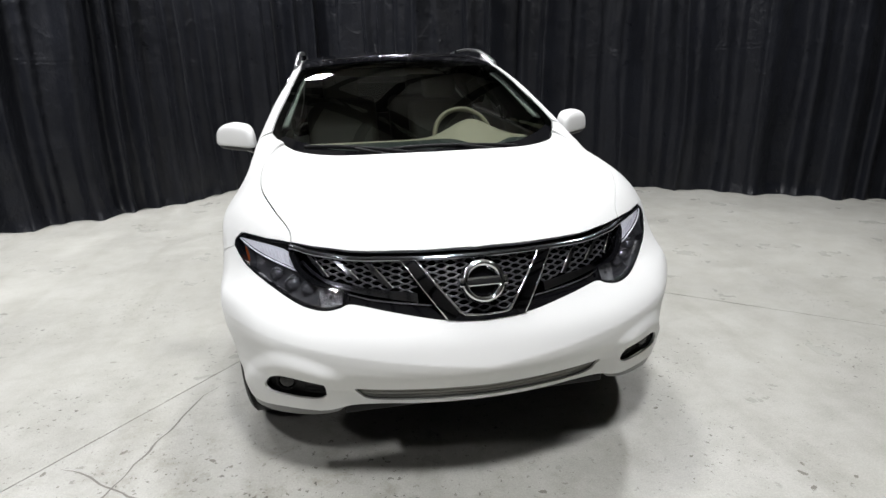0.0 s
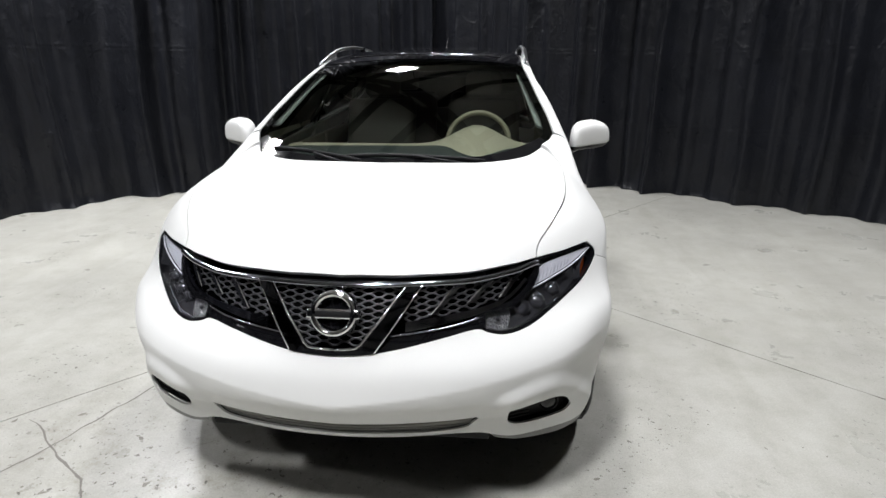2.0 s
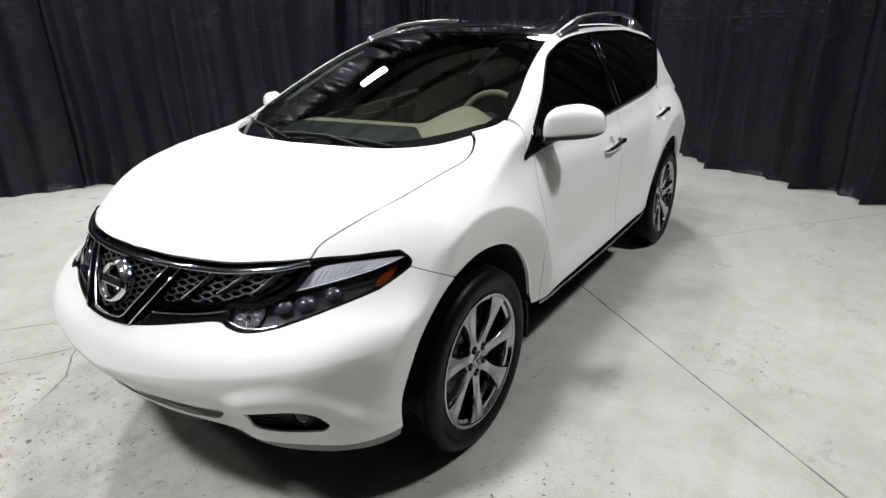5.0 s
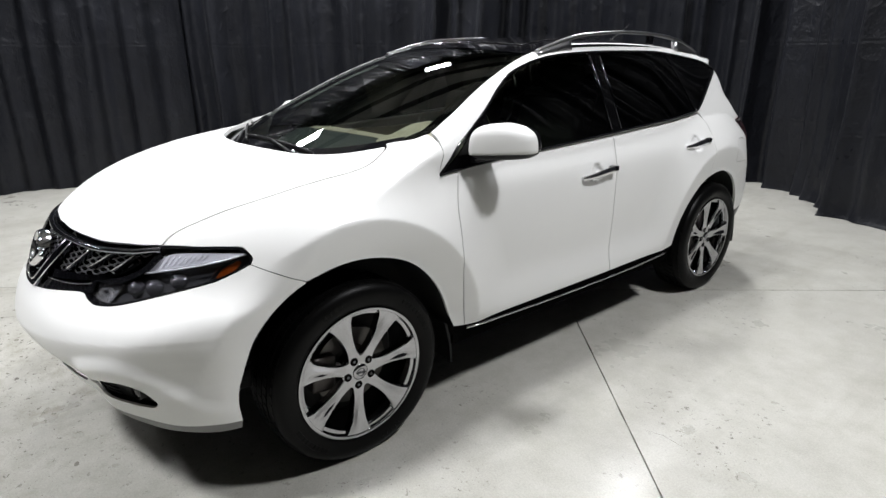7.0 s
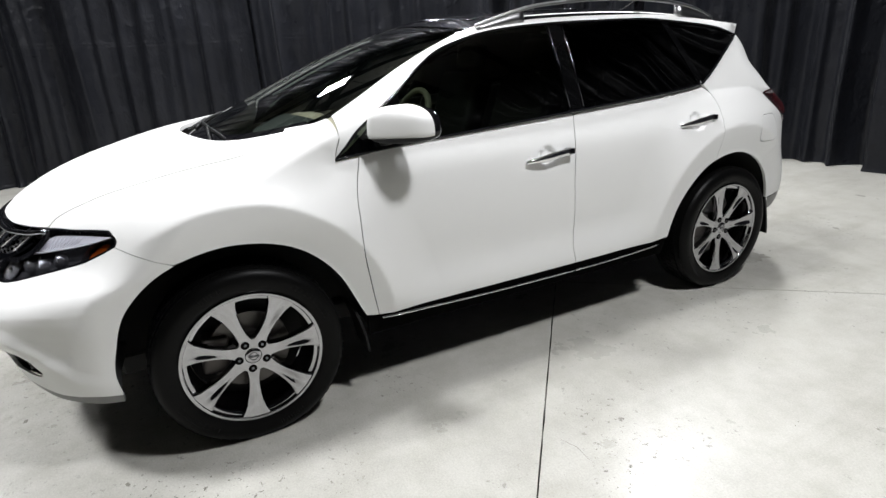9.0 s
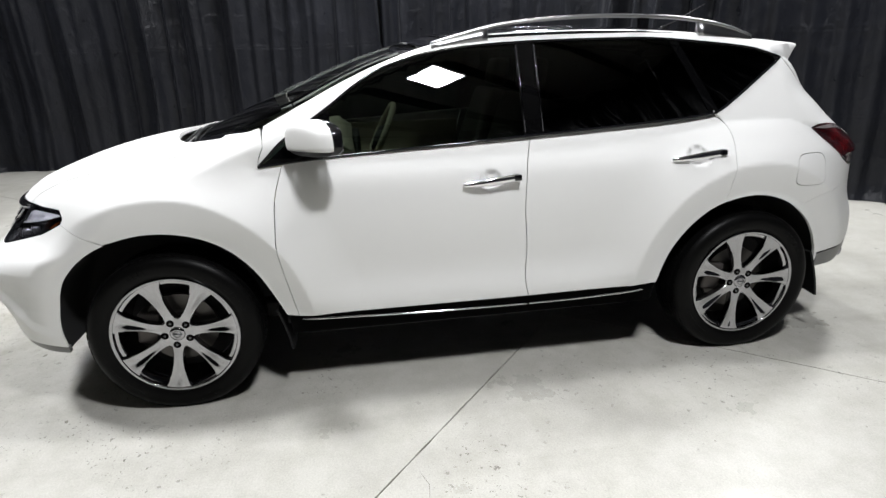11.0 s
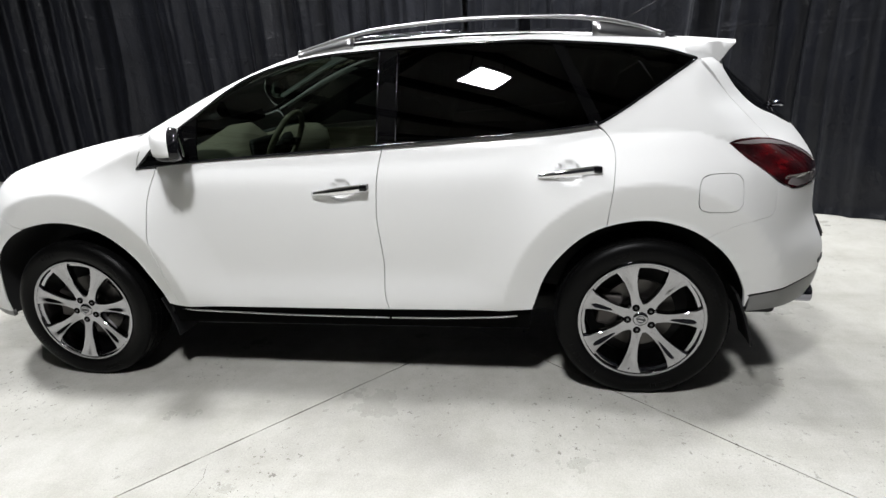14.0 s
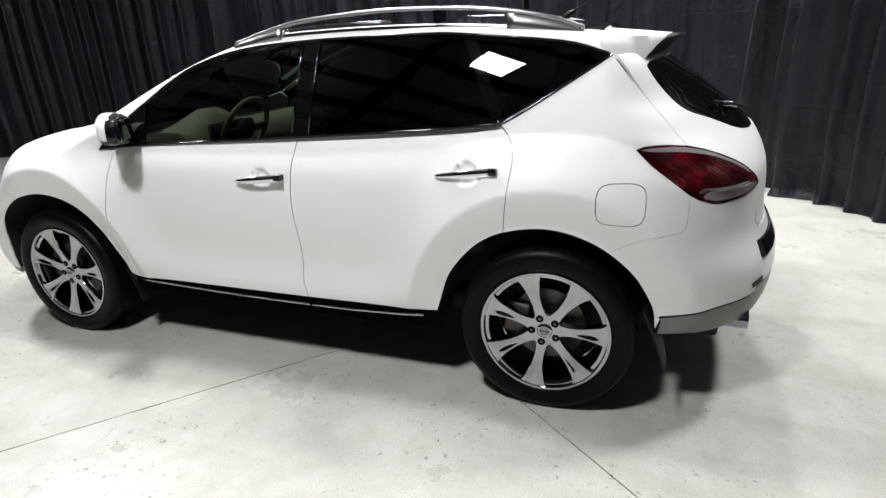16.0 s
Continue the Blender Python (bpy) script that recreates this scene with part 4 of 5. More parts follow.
for p, q in zip(rows, rows[1:]):
    for i in range(len(p)):
        four = (p[i], p[(i + 1) % len(p)], q[(i + 1) % len(p)], q[i])
        if n_top <= i < n_top + 26:
            under.faces.new([under.verts.new(v.co) for v in four])
        else:
            bm.faces.new(four)
bm.faces.new(rows[0][::-1])
bm.faces.new(rows[-1])
bmesh.ops.remove_doubles(under, verts=under.verts[:], dist=.0002)
spoiler = sharp(part("spoiler", recalc(bm), PAINT, car, "white roof spoiler"), 62)
part("underside", recalc(under), PLASTIC, spoiler, "black spoiler underside")
bm = bmesh.new()
box(bm, -.16, .16, 3.235, 3.268, 1.556, 1.566, .004)
part("brake_light", bm, TAIL_RED, car, "narrow red high brake light")
# rear wiper folded on the glass, with its pivot cap
co, no = skin("tail", np.array([.0, .12, .30, .46]), np.array([1.205, 1.225, 1.25, 1.275]), whole, .014)
bm = bmesh.new()
tube(bm, co.tolist(), [.011, .009, .007, .005], 8)
wiper = part("rear_wiper", bm, PLASTIC, car, "black rear wiper")
cap_at = Matrix.Translation(WIPER_CAP)
bm = bmesh.new()
tube(bm, [cap_at @ Vector(p) for p in ((0, -.05, -.01), (0, -.02, .0), (0, .01, .004), (0, .035, -.006))], [.012, .022, .020, .006], 10, .8)
part("pivot_cap", bm, DARK_CHROME, wiper, "dark wiper pivot cap")
# aerial
bm = bmesh.new()
tube(bm, [(.0, 2.74, 1.64), (.0, 2.76, 1.67), (.0, 2.80, 1.69), (.0, 3.02, 1.80)], [.022, .016, .004, .002], 10)
part("aerial", bm, PLASTIC, car, "thin black roof aerial")

# ---- wheels, arches, underbody ----
def make_wheel():
    """A chromed seven-spoke wheel; local x points outwards, the hub is the origin."""
    w = new("wheel")
    R, W = .381, .118
    bm = bmesh.new()
    lathe(bm, [(-.095, .262), (-.108, .285), (-W, .315), (-W - .002, .335), (-.112, .360), (-.098, .374), (-.080, R - .002), (-.04, R), (0, R + .001), (.04, R), (.080, R - .002), (.098, .374),
               (.112, .360), (.118, .345), (.119, .332), (W, .315), (.114, .298), (.108, .286), (.100, .278), (.092, .268), (.088, .258)], 96)
    tyre = part("tyre", recalc(bm), RUBBER, w, "black road tyre")
    # tread: four grooves are gaps between five rows of blocks
    bm = bmesh.new()
    for row, (a, b) in enumerate(((-.096, -.070), (-.058, -.030), (-.018, .018), (.030, .058), (.070, .096))):
        n = 64
        for i in range(n):
            t0 = 2 * math.pi * (i + .5 * (row % 2)) / n
            t1 = t0 + 2 * math.pi / n * .80
            rr = R + .004 - .006 * (abs(a + b) / .166) ** 4
            v = []
            for r in (R - .004, rr):
                for x, t in ((a, t0), (b, t0 + .02), (b, t1 + .02), (a, t1)):
                    v.append(bm.verts.new((x, r * math.cos(t), r * math.sin(t))))
            for f in ((4, 5, 6, 7), (0, 1, 5, 4), (1, 2, 6, 5), (2, 3, 7, 6), (3, 0, 4, 7)):
                bm.faces.new([v[k] for k in f])
    tagged(part("tread", recalc(bm), RUBBER, tyre, smooth=False), kind="stuff")
    # raised sidewall marks as plain bars
    bm = bmesh.new()
    for a0, a1 in ((.55, 1.15), (1.9, 2.25), (3.6, 4.25), (5.1, 5.4)):
        k = int((a1 - a0) / .065)
        for i in range(k):
            t = a0 + (a1 - a0) * i / k
            c, s = math.cos(t), math.sin(t)
            v = [bm.verts.new((x, r * c - q * s, r * s + q * c)) for x, r, q in ((.1185, .318, -.006), (.1185, .318, .006), (.1195, .338, .006), (.1195, .338, -.006), (.1205, .319, -.005), (.1205, .319, .005), (.1212, .337, .005), (.1212, .337, -.005))]
            for f in ((4, 5, 6, 7), (0, 1, 5, 4), (1, 2, 6, 5), (2, 3, 7, 6), (3, 0, 4, 7)):
                bm.faces.new([v[j] for j in f])
    tagged(part("sidewall_mark", recalc(bm), RUBBER, tyre, smooth=False), kind="stuff")
    bm = bmesh.new()
    lathe(bm, [(.096, .2815), (.107, .2812), (.1105, .2798), (.1115, .2775), (.1112, .2725), (.1105, .2685), (.1085, .2668), (.100, .2655), (.094, .2625), (.092, .2550), (.0895, .2495), (.078, .2465), (.060, .244), (.0, .236), (-.09, .240), (-.10, .262)], 96)
    rim = part("rim", recalc(bm), ALLOY, w, "polished chromed alloy rim")
    sharp(rim, 40)
    for i in range(7):
        bm = bmesh.new()
        rows = []
        for r, hw, x in ((.050, .034, .083), (.075, .0275, .0845), (.095, .0235, .087), (.12, .0225, .0905), (.15, .0245, .0945), (.18, .0295, .098), (.21, .0370, .1015), (.235, .0450, .104), (.252, .0555, .1055), (.262, .064, .1065), (.272, .070, .1075)):
            # a face with a hollow that opens towards the rim
            g = max(0, min(1, (r - .10) / .09)) * max(0, min(1, (.268 - r) / .05))
            half = ((-1.0, -.036), (-.985, -.012), (-.93, -.0030), (-.84, -.0004), (-.64, -.0012 * g), (-.40, -.0044 * g), (-.16, -.0078 * g))
            prof = half + ((0, -.0086 * g),) + tuple((-c, d) for c, d in half[::-1])
            rows.append([bm.verts.new((x + d, c * hw, r)) for c, d in prof])
        for p, q in zip(rows, rows[1:]):
            for k in range(len(p) - 1):
                bm.faces.new((p[k], p[k + 1], q[k + 1], q[k]))
        for r in (rows[0], rows[-1][::-1]):
            bm.faces.new(r)
        bmesh.ops.transform(bm, matrix=Matrix.Rotation(2 * math.pi * i / 7, 4, "X"), verts=bm.verts[:])
        sharp(part("spoke", recalc(bm), ALLOY, rim), 34)
    bm = bmesh.new()
    for p in lathe(bm, [(.05, .078), (.078, .077), (.0835, .072), (.0855, .05), (.0855, .034), (.080, .0335)], 84)[:3]:
        for v in p:
            r = math.hypot(v.co.y, v.co.z)
            lobe = 1 + .16 * (.5 + .5 * math.cos(7 * math.atan2(v.co.y, v.co.z))) ** 2
            v.co.y, v.co.z = v.co.y * lobe, v.co.z * lobe
    hub = part("hub", recalc(bm), ALLOY, w)
    sharp(hub, 30)
    bm = bmesh.new()
    lathe(bm, [(.070, .0332), (.086, .0332), (.090, .030), (.0915, .02), (.092, .001)], 40)
    part("cap", recalc(bm), ALLOY, hub, "silver centre cap")
    bm = bmesh.new()
    for a in np.linspace(0, 2 * math.pi, 28, endpoint=False):
        b2 = a + 2 * math.pi / 28
        v = [bm.verts.new((x, r * math.cos(t), r * math.sin(t))) for x, r, t in ((.0925, .014, a), (.0925, .014, b2), (.0935, .018, b2), (.0935, .018, a))]
        bm.faces.new(v)
    box(bm, .0928, .0945, -.021, .021, -.004, .004)
    part("emblem", recalc(bm), ALLOY_DARK, hub)
    for i in range(5):
        t = 2 * math.pi * (i + .05) / 5
        # flat matt black disc stands in for the shade inside the lug hole
        bm = bmesh.new()
        lathe(bm, [(.0850, .0170), (.0866, .0165), (.0866, .0150), (.0862, .001)], 20)
        bmesh.ops.transform(bm, matrix=Matrix.Translation((0, .057 * math.sin(t), .057 * math.cos(t))), verts=bm.verts[:])
        part("lug_hole_shade", recalc(bm), FRIT, hub)
        bm = bmesh.new()
        lathe(bm, [(.074, .0062), (.0872, .0062), (.0885, .0042), (.089, .0005)], 6)
        bmesh.ops.transform(bm, matrix=Matrix.Translation((0, .057 * math.sin(t), .057 * math.cos(t))), verts=bm.verts[:])
        part("lug_nut", recalc(bm), ALLOY_DARK, hub, smooth=False)
    bm = bmesh.new()
    lathe(bm, [(-.02, .05), (.030, .06), (.030, .085), (.012, .09), (.012, .165), (-.012, .165), (-.012, .09)], 56)
    disc = part("brake_disc", recalc(bm), ROTOR, w)
    sharp(disc, 30)
    bm = bmesh.new()
    box(bm, -.05, .045, .085, .185, -.075, .075, .015)
    part("brake_caliper", bm, IRON, w)
    bm = bmesh.new()
    lathe(bm, [(-.06, .001), (-.06, .236)], 40)
    part("inner_shield", recalc(bm), UNDER, w)
    return w


wheel = make_wheel()
wheel.parent = car
wheel.matrix_basis = pose(.812, 0, HUB_Z, 173, 0, 0)
for x, y, a, rz in ((.812, WHEELBASE, 170, 0), (-.812, 0, 25, 180), (-.812, WHEELBASE, 40, 180)):
    w = copy_thing(wheel, Matrix.Translation((x, y, HUB_Z)) @ Matrix.Rotation(radians(rz), 4, "Z") @ Matrix.Rotation(radians(a), 4, "X"))

for yc in (0, WHEELBASE):
    for s in (1, -1):
        bm = bmesh.new()
        line_yz = curve(ARCH_F if yc == 0 else ARCH_R, 6)
        line_yz = np.vstack([[line_yz[0] + (.0, -.02)], line_yz, [line_yz[-1] + (.0, -.05)]])
        uv = domain("tube", "side", np.maximum(line_yz, (-9, .34)), lower)
        edge, _ = skin("tube", uv[:, 0], uv[:, 1], lower, -.004)
        prev = None
        for (y, z), e in zip(line_yz, edge):
            wy, wz = y - yc, z - .345
            ring = [bm.verts.new((s * x, yc + wy * f, .345 + wz * f)) for x, f in ((e[0], 1.004), (e[0] - .03, 1.022), (.62, 1.03), (.50, 1.0), (.50, .02))]
            if prev:
                for k in range(4):
                    bm.faces.new((prev[k], prev[k + 1], ring[k + 1], ring[k]))
            prev = ring
        part("arch_liner", recalc(bm), UNDER, car, "black wheel arch liner")
        # mud flap
        bm = bmesh.new()
        y0 = yc + (.452 if yc == 0 else .40)
        z0, z1 = (.225, .44) if yc == 0 else (.235, .50)
        rows = []
        for i in range(6):
            f = i / 5
            y = y0 + (.03 if yc == 0 else .075) * f + .02 * math.sin(f * 2)
            z = z1 + (z0 - z1) * f
            rows.append([bm.verts.new((s * x, y + dy, z)) for x, dy in ((.70, 0), (.80, .002), (.895 - .02 * f, -.006), (.898 - .02 * f, .004), (.80, .012), (.70, .010))])
        for p, q in zip(rows, rows[1:]):
            for k in range(6):
                bm.faces.new((p[k], p[(k + 1) % 6], q[(k + 1) % 6], q[k]))
        bm.faces.new(rows[0]), bm.faces.new(rows[-1])
        part("mud_flap", recalc(bm), PLASTIC, car, "black mud flap", smooth=False)

bm = bmesh.new()
box(bm, -.52, .52, -.50, 3.55, .24, .34, .03)
box(bm, -.80, .80, .56, 2.28, .26, .40, .02)
# unseen shield, added to keep light off the floor under the nose
box(bm, -.50, .50, -.82, -.45, .37, .41, .01)
box(bm, -.58, .58, 3.2, 3.62, .34, .42, .03)
part("underbody", bm, UNDER, car, "dark underbody", smooth=False)
# unseen sheet, added to keep light from below out of the cabin
bm = bmesh.new()
box(bm, -.70, .70, -.02, 3.2, .84, .86)
part("light_block_floor", bm, INTERIOR, car, smooth=False)
# unseen dark box, added as the darkness behind the grille
bm = bmesh.new()
box(bm, -.46, .46, -.72, -.1, .36, .90, .05)
part("dark_core_box", bm, UNDER, car, smooth=False)
# unseen wall, added to shut light out of the cabin from ahead
bm = bmesh.new()
box(bm, -.49, .49, .16, .19, .42, .90)
box(bm, -.70, .70, .16, .19, .90, 1.10)
part("bulkhead", bm, UNDER, car, smooth=False)
for flip, s in SIDES:
    o = loop("tube", "side", line((.50, .404), (2.34, .404)), line((2.34, .404), (2.33, .30)), line((2.33, .30), (.51, .30)), line((.51, .30), (.50, .404)), form=lower)
    sill = panel("sill", "tube", o, FRIT, car, "black lower sill trim", du=.06, dv=.03, form=lower, lift=-.012, flip=flip)
    for y0, y1, z0, zm, z1 in ((.565, 1.655, .392, .371, .364), (1.668, 2.27, .364, .368, .386)):
        ys = np.linspace(y0, y1, 14)
        zz = spline([(y0, z0), ((y0 + y1) / 2, zm), (y1, z1)])(ys)
        co, no = skin("tube", *domain("tube", "side", np.stack([ys, zz], -1), lower).T, lower, .001)
        bm = bmesh.new()
        tube(bm, [(s * p[0], p[1], p[2]) for p in co], .0065, 8, .8)
        part("chrome_strip", bm, CHROME, sill, "thin chrome strip")

# ---- grille, headlamps, fog lamps ----
def bar_on(line, radius, mat, parent, name, lift=0.0, kind="nose", view="front", form=lower, label="", s=1, n=8, squash=1.0):
    """A round strip lying on the skin along a line."""
    uv = domain(kind, view, line, form)
    co, no = skin(kind, uv[:, 0], uv[:, 1], form, lift)
    bm = bmesh.new()
    tube(bm, [(s * p[0], p[1], p[2]) for p in co], radius, n, squash)
    return part(name, bm, mat, parent, label)


GRILLE_TOP = [(0, -.818), (.2, -.802), (.40, -.750), (.55, -.670), (.645, -.594)]
grille = new("grille")
grille.parent = car
tagged(grille, "black honeycomb radiator grille with smoked chrome bars")
gl = curve(GR_LOW[:4])
inner = [(.447, .799), (.47, .80), (.475, .843), (.561, .847), (.627, .885), (.655, .94)]
g_top = domain("nose", "top", curve(GRILLE_TOP), lower)
half = np.vstack([domain("nose", "front", gl, lower)[:-1], domain("nose", "front", line(*inner), lower)[:-1], g_top[::-1]])
full_o = np.vstack([half, (half * (-1, 1))[::-1][1:-1]])
panel("grille_back", "nose", full_o, FRIT, grille, du=.04, dv=.03, form=lower, gap=.0, depth=0, lift=-.055)
band = ring_of(full_o, .012, 1.0)
panel("grille_surround", "nose", band[0], GLOSS_BLACK, grille, du=.03, dv=.02, form=lower, gap=0, depth=.05, lift=-.004, holes=[band[1]])
# upper lip under the bonnet
ctop = curve([(-x, y) for x, y in GRILLE_TOP[::-1]] + GRILLE_TOP[1:])
uv = domain("nose", "top", ctop, lower)
co, no = skin("nose", uv[:, 0], uv[:, 1] - .011, lower, .001)
bm = bmesh.new()
tube(bm, co.tolist(), .010, 8)
part("upper_strip", bm, DARK_CHROME, grille, "smoked chrome upper strip")


def honeycomb(poly, name):
    """Hexagon mesh in the grille, as bars along the cell edges."""
    bm = bmesh.new()
    cw, ch, top = .045, .0155, .12
    done = set()
    lo, hi = poly.min(0), poly.max(0)
    for i in range(int((hi[0] - lo[0]) / ((.5 + top) * cw)) + 2):
        for j in range(int((hi[1] - lo[1]) / (1.24 * ch)) + 2):
            cx, cy = lo[0] + i * (.5 + top) * cw, lo[1] + (j + .5 * (i % 2)) * 1.24 * ch
            hexa = [(cx - top * cw, cy + .62 * ch), (cx + top * cw, cy + .62 * ch), (cx + .5 * cw, cy), (cx + top * cw, cy - .62 * ch), (cx - top * cw, cy - .62 * ch), (cx - .5 * cw, cy)]
            for a, b in zip(hexa, hexa[1:] + hexa[:1]):
                key = tuple(sorted(((round(a[0], 3), round(a[1], 3)), (round(b[0], 3), round(b[1], 3)))))
                m = np.array([[(a[0] + b[0]) / 2, (a[1] + b[1]) / 2]])
                if key in done or not inside_poly(m[:, 0], m[:, 1], poly)[0]:
                    continue
                done.add(key)
                co, no = skin("nose", np.array([a[0], b[0]]), np.array([a[1], b[1]]), lower, -.020)
                tube(bm, [tuple(co[0]), tuple(co[1])], .0021, 6, 1.6, False)
    return part(name, recalc(bm), MESH, grille, "black honeycomb mesh")


V_OUT, V_IN = [(.272, .932), (.136, .754)], [(.225, .930), (.092, .776)]
fr = lambda pts: domain("nose", "front", pts, lower)
zone = fr([(-.228, .94), (.228, .94), (.095, .775), (-.095, .775)])
honeycomb(zone, "centre_mesh")
for s in (1, -1):
    zone = fr([(s * .272, .945), (s * .61, .94), (s * .53, .872), (s * .40, .850), (s * .215, .838)])
    honeycomb(zone, "side_mesh")
    o = fr([(s * x, z) for x, z in (V_OUT[0], (.205, .845), V_OUT[1], (.12, .750), V_IN[1], (.16, .853), V_IN[0])])
    panel("v_bar", "nose", o, SMOKE, grille, "smoked chrome slanted bar", du=.02, dv=.02, form=lower, gap=0, depth=.03, lift=.008)
    bar_on([(s * V_OUT[0][0], V_OUT[0][1]), (s * .205, .845), (s * V_OUT[1][0], V_OUT[1][1])], .0026, CHROME, grille, "chrome_edge", .009)
    bar_on([(s * .218, .93), (s * .155, .853), (s * .10, .788), (s * .09, .775), (s * .075, .765), (s * .04, .762), (0, .761)], .0045, CHROME, grille, "chrome_line", .006, label="chrome inner line")
    for a, b in (((.494, .930), (.427, .874)), ((.392, .933), (.314, .852)), ((.584, .934), (.53, .876))):
        o = fr([(s * (a[0] - .010), a[1]), (s * (a[0] + .010), a[1]), (s * (b[0] + .011), b[1]), (s * (b[0] - .011), b[1])])
        panel("slat", "nose", o, DARK_CHROME, grille, du=.02, dv=.02, form=lower, gap=0, depth=.03, lift=-.006)
        bar_on([(s * (a[0] - .010), a[1]), (s * (b[0] - .011), b[1])], .0028, CHROME, grille, "slat_edge", -.004, label="chrome slat edge")
    up = curve([(.605, .918), (.575, .892), (.53, .868), (.45, .855), (.374, .848), (.226, .836)])
    lw = curve([(.226, .808), (.374, .826), (.45, .837), (.52, .852), (.575, .878), (.615, .912)])
    o = fr([(s * x, z) for x, z in np.vstack([up, lw])])
    panel("sweep_bar", "nose", o, DARK_CHROME, grille, "smoked chrome swept bar", du=.02, dv=.012, form=lower, gap=0, depth=.03, lift=-.002)
    o = fr([(s * x, z) for x, z in np.vstack([curve([(.195, .800), (.374, .817), (.465, .832)]), curve([(.45, .80), (.44, .802), (.345, .788), (.14, .758)])])])
    panel("lower_blade", "nose", o, GLOSS_BLACK, grille, "gloss black lower blade", du=.02, dv=.012, form=lower, gap=0, depth=.03, lift=-.010)
    bar_on(curve([(s * .18, .799), (s * .374, .815), (s * .465, .829)]), .0035, DARK_CHROME, grille, "blade_line", -.004)
o = fr([(-.136, .755), (-.10, .771), (-.085, .759), (.085, .759), (.10, .771), (.136, .755), (.10, .749), (0, .745), (-.10, .749)])
panel("v_base", "nose", o, GLOSS_BLACK, grille, du=.02, dv=.012, form=lower, gap=0, depth=.03, lift=.006)
# round emblem: a plain ring with a crossbar
bm = bmesh.new()
n = 48
pr = [(.050, -.006), (.051, .012), (.055, .022), (.061, .028), (.068, .029), (.075, .022), (.080, .010), (.081, -.010)]
ring = [[bm.verts.new((r * math.cos(t), r * math.sin(t) * .96, h)) for r, h in pr] for t in (2 * math.pi * i / n for i in range(n))]
for i in range(n):
    for k in range(len(pr) - 1):
        bm.faces.new((ring[i][k], ring[(i + 1) % n][k], ring[(i + 1) % n][k + 1], ring[i][k + 1]))
box(bm, -.086, .086, -.016, .016, -.002, .026, .007)
place = look((0, -.884, .86), (0, -.812, .829)) @ Matrix.Rotation(0, 4, "Z")
bmesh.ops.transform(bm, matrix=place, verts=bm.verts[:])
emblem = part("emblem", recalc(bm), CHROME, grille, "round chrome ring emblem with a plain bar")
bm = bmesh.new()
box(bm, -.056, .056, -.008, .008, .022, .0275, .002)
bmesh.ops.transform(bm, matrix=place, verts=bm.verts[:])
part("emblem_bar", bm, PLASTIC, emblem, "plain grey bar")
bm = bmesh.new()
lathe(bm, [(-.006, .001), (-.006, .060)], 32, "z")
bmesh.ops.transform(bm, matrix=place, verts=bm.verts[:])
part("emblem_back", recalc(bm), GLOSS_BLACK, emblem)

